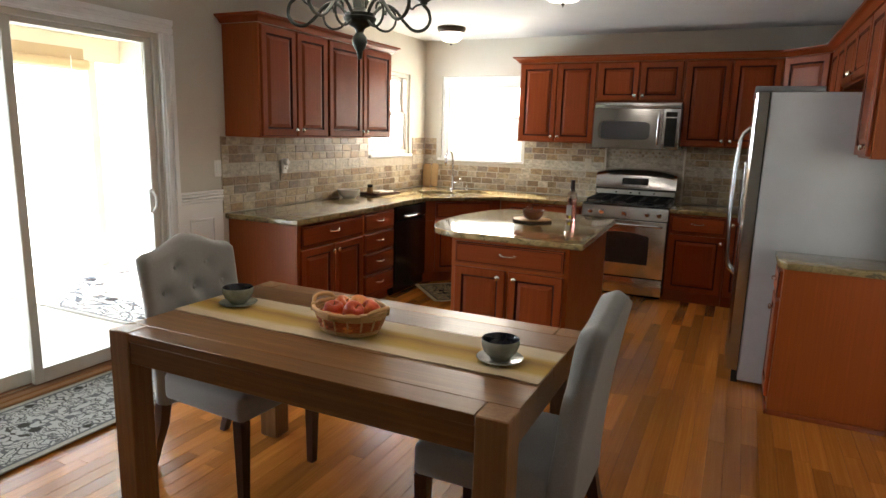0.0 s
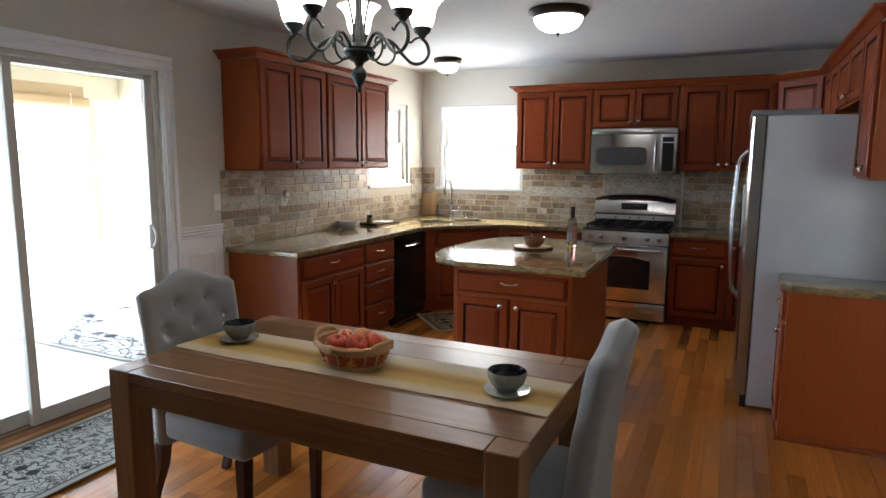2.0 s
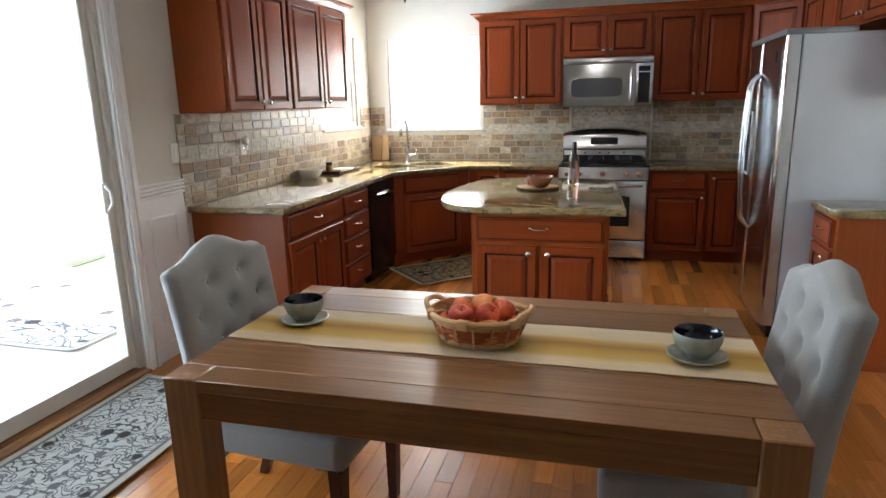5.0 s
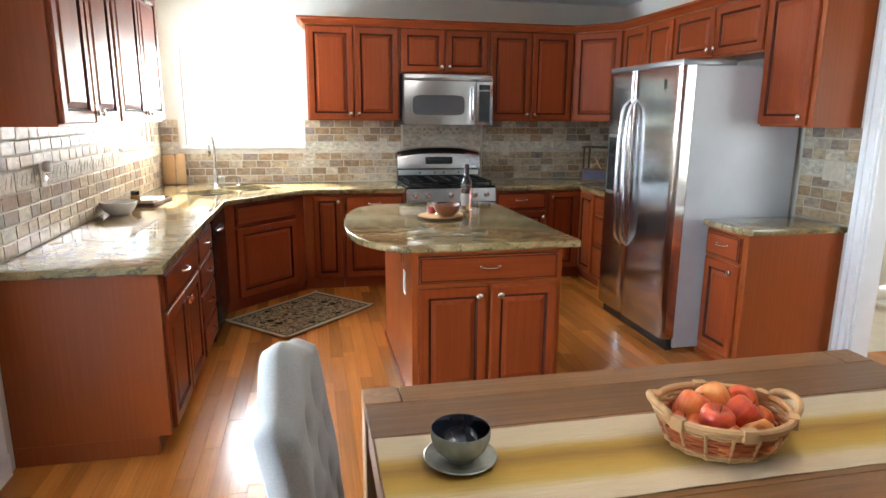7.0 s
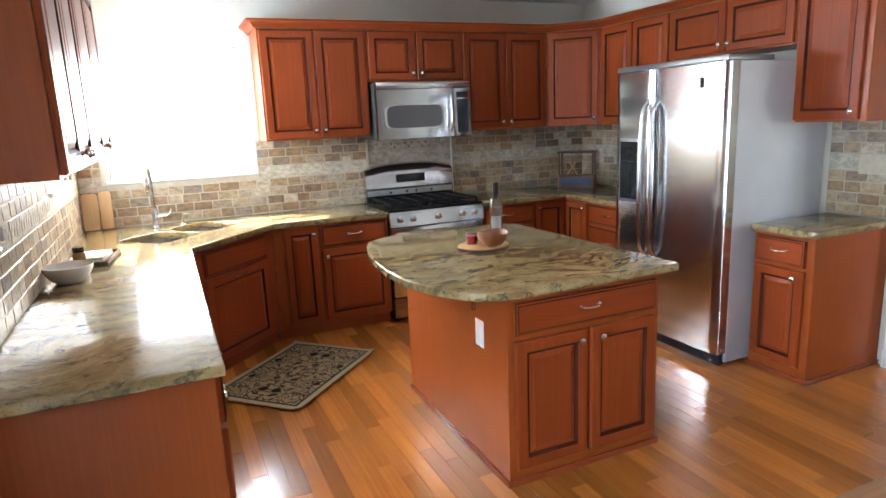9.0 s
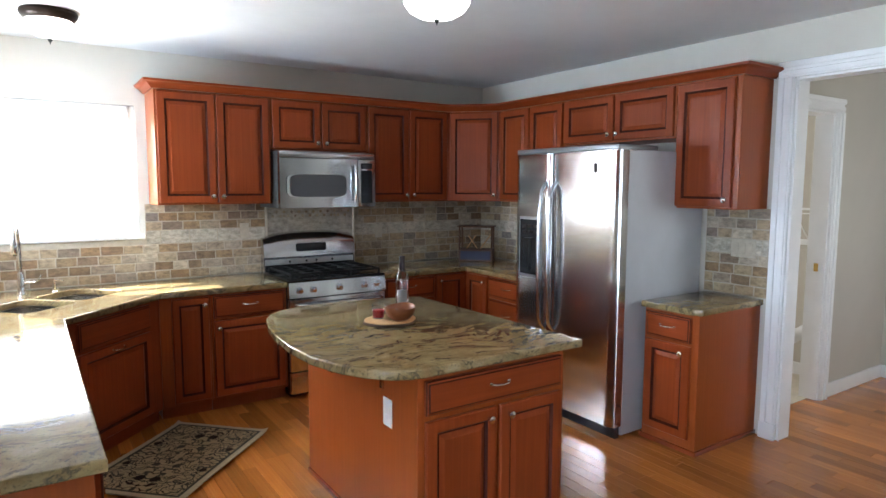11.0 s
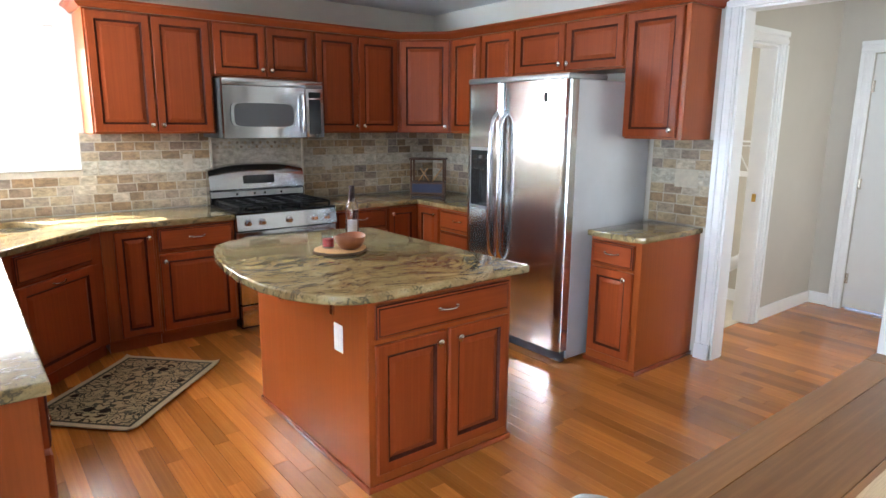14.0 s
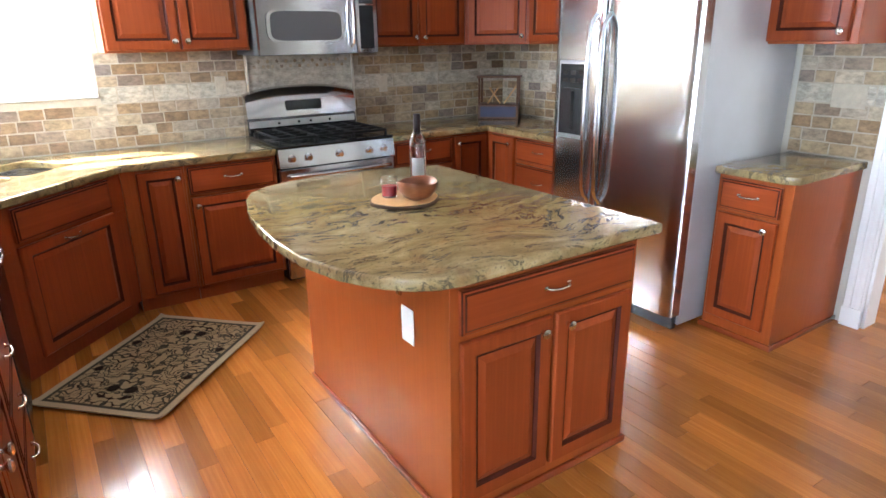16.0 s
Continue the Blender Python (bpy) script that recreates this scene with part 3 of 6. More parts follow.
crown("crown_moulding", [(XL + 0.002, 4.653), (FX + 0.004, 4.653), (FX + 0.004, 6.467), (XL + 0.002, 6.467)], UT + 0.001)
# back run, facing -y
FY = 7.482
dB = YB - FY - 0.002
upper(rot(-3.48, FY, UB, 0), 0.792, [(0.012, 0.392), (0.402, 0.780)], d=dB)
upper(rot(-2.687, FY, 1.845, 0), 0.802, [(0.015, 0.395), (0.408, 0.787)], h=UT - 1.845, d=dB)
upper(rot(-1.884, FY, UB, 0), 0.80, [(0.012, 0.392), (0.404, 0.788)], d=dB)
# corner cabinet, diagonal
CX0, CY0, CX1, CY1 = -1.083, FY, -0.748, 7.147
corner = thing("corner_wall_cabinet", pose(0, 0, UB), "diagonal cherry corner wall cabinet with one door", "wall cabinet", "wall cabinets")
part("body", prism([(CX0, CY0), (CX1, CY1), (XR - 0.002, CY1), (XR - 0.002, YB - 0.002), (CX0, YB - 0.002)], 0, UT - UB), CHERRY, corner)
cd = math.hypot(CX1 - CX0, CY1 - CY0)
f = part("door", raised_door(cd - 0.05, UT - UB - 0.024), [CHERRY, GLAZE], corner, "raised-panel door with dark glazed groove", rot(CX0 + 0.0177, CY0 - 0.0191, 0.012, -45), 20)
part("handle", knob_mesh(), None, f, "brushed nickel knob", pose(cd - 0.08, -0.0205, 0.045))
# right run, facing -x
RX = -0.748
dR = XR - RX - 0.002
upper(rot(RX, 7.145, UB, -90), 0.775, [(0.012, 0.38), (0.394, 0.763)], d=dR)
upper(rot(RX, 6.368, 1.885, -90), 0.995, [(0.012, 0.490), (0.503, 0.983)], h=UT - 1.885, d=dR)
upper(rot(RX, 5.371, UB, -90), 0.436, [(0.015, 0.400)], d=dR)
crown("crown_moulding", [(-3.482, YB - 0.003), (-3.482, FY - 0.004), (CX0, CY0 - 0.004), (CX1 - 0.004, CY1), (RX - 0.004, 4.933), (XR - 0.003, 4.933)], UT + 0.001)

# ---- base cabinets ----
TOE, BH = 0.09, 0.835
BX = -4.125
dL = BX - XL - 0.003

cabinet("base_cabinet", rot(BX, 4.655, 0, 90), 0.842, BH, dL, [("drawer", 0.03, 0.665, 0.825, 0.82, "pull"), ("door", 0.03, 0.11, 0.422, 0.645, TR), ("door", 0.434, 0.11, 0.825, 0.645, TL)], "cherry base cabinet with a wide drawer over two doors", "base cabinet", TOE, group="base cabinets")
cabinet("drawer_base_cabinet", rot(BX, 5.498, 0, 90), 0.52, BH, dL, [("drawer", 0.02, 0.665, 0.50, 0.82, "pull"), ("drawer", 0.02, 0.49, 0.50, 0.65, "pull"), ("drawer", 0.02, 0.30, 0.50, 0.475, "pull"), ("drawer", 0.02, 0.11, 0.50, 0.285, "pull")], "cherry base cabinet with a stack of four drawers", "base cabinet", TOE, group="base cabinets")
# diagonal sink base
DX0, DY0, DX1, DY1 = BX, 6.645, -3.545, 7.225
sink_base = thing("sink_base_cabinet", pose(0, 0, 0), "diagonal cherry sink cabinet with a false drawer and door", "base cabinet", "base cabinets")
part("body", joined(prism([(DX0, DY0), (DX1, DY1), (DX1, YB - 0.003), (XL + 0.003, YB - 0.003), (XL + 0.003, DY0)], TOE, BH - 0.20), prism([(DX0, DY0), (DX1, DY1), (DX1 - 0.015, DY1 + 0.015), (DX0 - 0.015, DY0 + 0.015)], BH - 0.1995, BH)), CHERRY, sink_base)
part("toe_kick", prism([(DX0 - 0.05, DY0 + 0.02), (DX1 - 0.02, DY1 + 0.05), (DX1 - 0.02, YB - 0.01), (XL + 0.01, YB - 0.01), (XL + 0.01, DY0 + 0.02)], 0, TOE - 0.0005), CHERRY, sink_base)
sd = math.hypot(DX1 - DX0, DY1 - DY0)
for kind, z0, z1 in (("drawer", 0.665, 0.82), ("door", 0.11, 0.645)):
    ang = rot(DX0 + 0.0785, DY0 + 0.077, z0, 45)
    f = part(kind, raised_door(sd - 0.22, z1 - z0, kind == "drawer"), [CHERRY_H if kind == "drawer" else CHERRY, GLAZE], sink_base, "", ang, 20)
    if kind == "door":
        part("handle", pull_mesh(), None, f, "brushed nickel bow pull", pose((sd - 0.22) / 2, -0.0205, z1 - z0 - 0.03))
BY = 7.225
dBB = YB - BY - 0.003
cabinet("base_cabinet", rot(-3.543, BY, 0, 0), 0.325, BH, dBB, [("door", 0.075, 0.11, 0.31, 0.82, TR)], "narrow cherry base cabinet with one tall door", "base cabinet", TOE, group="base cabinets")
cabinet("base_cabinet", rot(-3.217, BY, 0, 0), 0.532, BH, dBB, [("drawer", 0.015, 0.665, 0.515, 0.82, "pull"), ("door", 0.015, 0.11, 0.515, 0.645, TL)], "cherry base cabinet with a drawer over one door", "base cabinet", TOE, group="base cabinets")
RBX = -1.055
cabinet("base_cabinet", rot(-1.882, BY, 0, 0), 0.50, BH, dBB, [("drawer", 0.015, 0.665, 0.485, 0.82, "pull"), ("door", 0.015, 0.11, 0.485, 0.645, TR)], "cherry base cabinet with a drawer over one door", "base cabinet", TOE, group="base cabinets")
susan = thing("corner_base_cabinet", pose(0, 0, 0), "cherry corner base cabinet with two folding doors", "base cabinet", "base cabinets")
part("body", prism([(-1.381, BY), (RBX, BY), (RBX, 6.90), (XR - 0.003, 6.90), (XR - 0.003, YB - 0.003), (-1.381, YB - 0.003)], TOE, BH), CHERRY, susan)
part("toe_kick", prism([(-1.379, BY + 0.05), (RBX + 0.05, BY + 0.05), (RBX + 0.05, 6.902), (XR - 0.01, 6.902), (XR - 0.01, YB - 0.01), (-1.379, YB - 0.01)], 0, TOE - 0.0005), CHERRY, susan)
for mm, kn in ((rot(-1.37, BY - 0.001, 0.11, 0), 0.03), (rot(RBX - 0.001, 7.195, 0.11, -90), 0.25)):
    f = part("door", raised_door(0.285, 0.71), [CHERRY, GLAZE], susan, "", mm, 20)
    part("handle", knob_mesh(), None, f, "brushed nickel knob", pose(kn, -0.0205, 0.66))
cabinet("drawer_base_cabinet", rot(RBX, 6.898, 0, -90), 0.498, BH, XR - RBX - 0.003, [("drawer", 0.015, 0.665, 0.48, 0.82, "pull"), ("drawer", 0.015, 0.40, 0.48, 0.645, "pull"), ("drawer", 0.015, 0.11, 0.48, 0.385, "pull")], "cherry base cabinet with three drawers beside the refrigerator", "base cabinet", TOE, group="base cabinets")
cabinet("base_cabinet", rot(-1.06, 5.315, 0, -90), 0.375, BH, XR + 1.06 - 0.003, [("drawer", 0.02, 0.665, 0.33, 0.815, "pull"), ("door", 0.02, 0.085, 0.33, 0.645, (-0.05, -0.045))], "small cherry base cabinet with one drawer and door", "base cabinet", 0.0, shoe=True, group="base cabinets")
island = cabinet("kitchen_island", rot(-3.005, 4.865, 0, 0), 0.788, BH, 1.14, [("drawer", 0.03, 0.675, 0.76, 0.815, "pull"), ("door", 0.03, 0.075, 0.385, 0.65, (-0.045, -0.045)), ("door", 0.405, 0.075, 0.76, 0.65, (0.045, -0.045))], "cherry kitchen island cabinet with drawer and two doors", "kitchen island", 0.0, shoe=True)
plate = part("outlet_plate", box(-0.006, 0.20, 0.56, 0.0, 0.275, 0.685, 0.003), WHITE_PLASTIC, island, "white outlet cover plate")
for z in (0.60, 0.645):
    part("socket", box(-0.008, 0.222, z - 0.016, -0.0062, 0.253, z + 0.016, 0.001), WHITE_PLASTIC, plate)


# ---- worktops ----
def arc(cx, cy, r, a0, a1, n):
    return [(cx + r * math.cos(radians(a0 + (a1 - a0) * i / n)), cy + r * math.sin(radians(a0 + (a1 - a0) * i / n))) for i in range(n + 1)]


OVER = 0.03
T0, T1 = BH + 0.001, CT
k = OVER * 0.414
SINK_C = Vector((-4.115, 7.31))       # middle of the sink, along the diagonal


def rounded_rect(cx, cy, w, h, r, a, n=5):
    pts = []
    for sx, sy, s in ((1, 1, 0), (-1, 1, 90), (-1, -1, 180), (1, -1, 270)):
        for i in range(n + 1):
            t = radians(s + 90 * i / n)
            pts.append((sx * (w / 2 - r) + r * math.cos(t), sy * (h / 2 - r) + r * math.sin(t)))
    c, s = math.cos(radians(a)), math.sin(radians(a))
    return [(cx + x * c - y * s, cy + x * s + y * c) for x, y in pts]


def slab_with_holes(outline, holes, z0, z1, bevel):
    bm = bmesh.new()
    for z in (z0, z1):
        edges = []
        for loop in (outline, *holes):
            vs = [bm.verts.new((x, y, z)) for x, y in loop]
            edges += [bm.edges.new((vs[i], vs[(i + 1) % len(vs)])) for i in range(len(vs))]
        bmesh.ops.triangle_fill(bm, use_beauty=True, edges=edges)
    bm.verts.ensure_lookup_table()
    n = len(bm.verts) // 2
    base = 0
    for loop in (outline, *holes):
        c = len(loop)
        for i in range(c):
            j = (i + 1) % c
            bm.faces.new((bm.verts[base + i], bm.verts[base + j], bm.verts[n + base + j], bm.verts[n + base + i]))
        base += c
    bmesh.ops.recalc_face_normals(bm, faces=bm.faces[:])
    if bevel:
        bm.edges.ensure_lookup_table()
        es = [e for e in bm.edges if len(e.link_faces) == 2 and e.calc_face_angle(0) > 1.2 and abs(e.verts[0].co.z - e.verts[1].co.z) < 1e-6]
        bmesh.ops.bevel(bm, geom=es, offset=bevel, segments=3, profile=0.6, affect="EDGES")
    return bm


bowls = [rounded_rect(SINK_C.x - 0.145, SINK_C.y - 0.145, 0.36, 0.38, 0.06, 45), rounded_rect(SINK_C.x + 0.145, SINK_C.y + 0.145, 0.36, 0.38, 0.06, 45)]
left_top = [(XL + 0.002, 4.625), (BX + OVER, 4.625), (DX0 + OVER, DY0 - k), (DX1 + k, DY1 - OVER), (-2.686, BY - OVER), (-2.686, YB - 0.002), (XL + 0.002, YB - 0.002)]
solid("granite_worktop", slab_with_holes(left_top, bowls, T0, T1, 0.008), GRANITE, "polished gold-green granite worktop with sink cut-out", "worktop", smooth=50)
solid("granite_worktop", prism([(-1.882, BY - OVER), (RBX - OVER, BY - OVER), (RBX - OVER, 6.405), (XR - 0.002, 6.405), (XR - 0.002, YB - 0.002), (-1.882, YB - 0.002)], T0, T1, 0.008), GRANITE, "polished gold-green granite worktop in the corner by the range", "worktop", smooth=50)
solid("granite_worktop", prism([(-1.092, 5.325), (-1.092, 4.985), (-1.05, 4.925), (XR - 0.002, 4.925), (XR - 0.002, 5.325)], T0, T1, 0.008), GRANITE, "small polished granite worktop beside the refrigerator", "worktop", smooth=50)
isl = [(-2.132, 4.832), (-2.178, 6.185)]
isl += [(-2.30, 6.235), (-2.57, 6.28), (-2.80, 6.30), (-2.95, 6.285), (-3.07, 6.24), (-3.16, 6.165), (-3.215, 6.05)]
isl += [(-3.262, 5.87), (-3.292, 5.66), (-3.305, 5.45), (-3.292, 5.25), (-3.25, 5.08), (-3.19, 4.965), (-3.12, 4.885), (-3.05, 4.845), (-2.98, 4.832)]
solid("island_worktop", prism(isl[::-1], T0, CT + 0.001, 0.010, 3), GRANITE, "polished granite island top with a bowed overhang", "worktop", smooth=50)

# ---- floor base ----
structure("floor", joined(box(XL - 0.01, YS, -0.06, XR + 0.12, YB, -0.002), box(XR + 0.12, 2.62, -0.06, 1.74, 5.12, -0.002)), OAK_GAP, "glossy orange-brown oak strip floor", "floor")


# ---- dining table ----
def dining_table():
    x0, x1, y0, y1, zt = -3.364, -1.806, 2.622, 3.50, 0.772
    root = thing("dining_table", pose(0, 0, 0), "rustic walnut dining table with thick square legs", "dining table")
    s = 0.098
    for lx in (x0, x1 - s):
        for ly in (y0, y1 - s):
            part("leg", box(lx, ly, 0, lx + s, ly + s, zt, 0.004), TABLE_LEG, root)
    # boards of the top run lengthwise, notched round the leg tops
    ys = [y0 + 0.002, y0 + s + 0.001, y0 + 0.27, y0 + 0.44, y0 + 0.61, y1 - s - 0.001, y1 - 0.002]
    for i, (a, b) in enumerate(zip(ys, ys[1:])):
        e = s + 0.002 if i in (0, 5) else 0.003
        part("board", box(x0 + e, a + 0.0006, zt - 0.034, x1 - e, b - 0.0006, zt - 0.001, 0.0016), TABLE_WOOD, root)
    for ly in (y0 + 0.008, y1 - 0.036):
        part("apron", box(x0 + s, ly, zt - 0.118, x1 - s, ly + 0.028, zt - 0.035, 0.003), TABLE_WOOD, root)
    for lx in (x0 + 0.008, x1 - 0.036):
        part("apron", box(lx, y0 + s, zt - 0.118, lx + 0.028, y1 - s, zt - 0.035, 0.003), TABLE_WOOD, root)
    return root


dining_table()


def dining_chair(m):
    """A padded chair that faces local +y."""
    root = thing("dining_chair", m, "grey-beige linen dining chair with tufted camel back", "dining chair", "chairs at the table")
    seat = box(-0.235, -0.20, 0.365, 0.235, 0.27, 0.485, 0.035, 4)
    part("seat", seat, LINEN, root)
    nu, nv = 44, 40
    btn = [(-0.08, 0.90), (0.08, 0.90), (-0.155, 0.80), (0.0, 0.80), (0.155, 0.80), (-0.08, 0.70), (0.08, 0.70), (-0.155, 0.60), (0.0, 0.60), (0.155, 0.60)]
    bm = bmesh.new()

    def lean(z):
        q = max(0, z - 0.40)
        return -0.205 - 0.04 * q - 0.15 * q * q

    def place(i, j, front):
        u = -1 + 2 * i / nu
        zt = 0.980 + 0.060 * (0.5 + 0.5 * math.cos(math.pi * min(1, abs(u) / 0.82))) - 0.022 * max(0, (abs(u) - 0.80) / 0.20) ** 2.2
        v = j / nv
        z = 0.33 + (zt - 0.33) * v
        half = 0.235 + 0.008 * v
        edge = min(1 - abs(u), 1.0) * half
        top = (1 - v) * (zt - 0.33)
        e = min(edge, top)
        rnd = 0.036 * (1 - math.sqrt(max(0, 1 - (1 - min(1, e / 0.028)) ** 2)))
        y = lean(z)
        if front:
            dip = sum(0.026 * math.exp(-((u * half - bx) ** 2 + (z - bz) ** 2) / 0.0007) + 0.010 * math.exp(-((u * half - bx) ** 2 + (z - bz) ** 2) / 0.004) for bx, bz in btn)
            y += 0.012 - rnd - dip
        else:
            y += -0.072 + rnd
        return (u * half, y, z)
    g = {}
    for fr in (True, False):
        for i in range(nu + 1):
            for j in range(nv + 1):
                g[fr, i, j] = bm.verts.new(place(i, j, fr))
    for i in range(nu):
        for j in range(nv):
            bm.faces.new([g[True, a, b] for a, b in ((i, j), (i + 1, j), (i + 1, j + 1), (i, j + 1))])
            bm.faces.new([g[False, a, b] for a, b in ((i, j), (i, j + 1), (i + 1, j + 1), (i + 1, j))])
    for i in range(nu):
        for j in (0, nv):
            bm.faces.new((g[True, i, j], g[True, i + 1, j], g[False, i + 1, j], g[False, i, j]))
    for j in range(nv):
        for i in (0, nu):
            bm.faces.new((g[True, i, j], g[True, i, j + 1], g[False, i, j + 1], g[False, i, j]))
    bmesh.ops.recalc_face_normals(bm, faces=bm.faces[:])
    back = part("backrest", bm, LINEN, root, smooth=70)
    for bx, bz in btn:
        part("button", moved(lathe([(0, 0.006), (0.007, 0.0045), (0.010, 0), (0, -0.002)], 10), pose(bx, lean(bz) - 0.020, bz, -90)), LINEN, back)
    for sx in (-1, 1):
        def leg(points, r):
            return loft([[(sx * x + a * r * t, y + b * r * t, z) for a, b in ((-1, -1), (1, -1), (1, 1), (-1, 1))] for x, y, z, t in points])
        part("leg", leg([(0.205, 0.235, 0, 0.68), (0.207, 0.238, 0.37, 1.0)], 0.024), LEG_DARK, root, "dark espresso wooden leg", smooth=20)
        part("leg", leg([(0.205, -0.345, 0, 0.7), (0.205, -0.315, 0.09, 0.8), (0.205, -0.262, 0.22, 0.95), (0.205, -0.235, 0.36, 1.0)], 0.024), LEG_DARK, root, "dark espresso wooden leg, flared", smooth=30)
    return root


chair_a = dining_chair(rot(-3.232, 3.13, 0, -94))
copy_thing(chair_a, rot(-1.962, 3.12, 0, 90))


# ---- refrigerator ----
def refrigerator():
    y0, y1, xf, top = 5.345, 6.285, -1.302, 1.812
    root = thing("refrigerator", pose(0, 0, 0), "stainless steel side-by-side refrigerator with ice dispenser", "refrigerator")
    part("cabinet_body", box(xf + 0.086, y0 + 0.004, 0.02, XR - 0.04, y1 - 0.004, top - 0.015, 0.006), STEEL_SIDE, root, "grey textured steel side")
    part("kick_plate", box(xf + 0.05, y0 + 0.02, 0.0, xf + 0.09, y1 - 0.02, 0.075, 0.003), BLACK, root)
    part("hinge_cover", joined(box(xf + 0.0, y0 + 0.01, top - 0.0145, xf + 0.36, y1 - 0.01, top + 0.018, 0.008, 2)), plain("grey_hinge_cover", (0.22, 0.22, 0.23), 0.3, 0.6), root)
    part("door_gasket", box(xf + 0.0795, y0 + 0.006, 0.09, xf + 0.0855, y1 - 0.006, top - 0.02), BLACK_MATTE, root, "black rubber door seal")
    split = 5.925

    def leaf(nm, a, b):
        n = 40
        sec = []
        for z in (0.085, top - 0.018):
            ring = [(xf + 0.08, a, z), (xf + 0.08, b, z)]
            for i in range(n + 1):
                y = b + (a - b) * i / n
                s = 2 * abs((y - (a + b) / 2) / (b - a))
                ring.append((xf + 0.020 * s ** 14, y, z))
            sec.append(ring)
        return part(nm, loft(sec), STEEL, root, smooth=25)
    fr = leaf("refrigerator_door", y0, split - 0.004)
    fz = leaf("freezer_door", split + 0.004, y1)
    for d, y in ((fr, split - 0.045), (fz, split + 0.045)):
        pts = [(xf + 0.004, y, 0.60), (xf - 0.035, y, 0.64)] + [(xf - 0.05 - 0.018 * math.sin(math.pi * i / 12), y, 0.68 + 0.84 * i / 12) for i in range(13)] + [(xf - 0.035, y, 1.56), (xf + 0.004, y, 1.60)]
        part("handle", tube(pts, 0.0135, 12), STEEL, d, "long curved steel handle")
    disp = part("ice_dispenser", joined(box(xf - 0.010, 6.005, 0.935, xf + 0.012, 6.235, 1.365, 0.012, 3)), plain("grey_dispenser_frame", (0.40, 0.40, 0.41), 0.3, 0.8), fz, "grey-framed black ice and water dispenser")
    part("control_panel", box(xf - 0.0115, 6.022, 1.2155, xf - 0.0095, 6.218, 1.345), DARK_GLASS, root, "black dispenser control panel")
    part("dispenser_recess", joined(box(xf - 0.0115, 6.022, 0.96, xf - 0.0095, 6.218, 1.215)), BLACK, root)
    part("paddle", joined(box(xf - 0.016, 6.10, 0.99, xf - 0.0117, 6.125, 1.20, 0.002)), BLACK_MATTE, root)
    for i in range(6):
        part("button", box(xf - 0.0135, 6.04 + 0.058 * (i % 3), 1.245 + 0.042 * (i // 3), xf - 0.0117, 6.08 + 0.058 * (i % 3), 1.27 + 0.042 * (i // 3), 0.0006), BLACK, root)
    part("badge", box(xf - 0.003, 5.52, 1.66, xf + 0.001, 5.55, 1.72, 0.001), DARK_GLASS, root, "small dark maker's badge")
    return root


refrigerator()


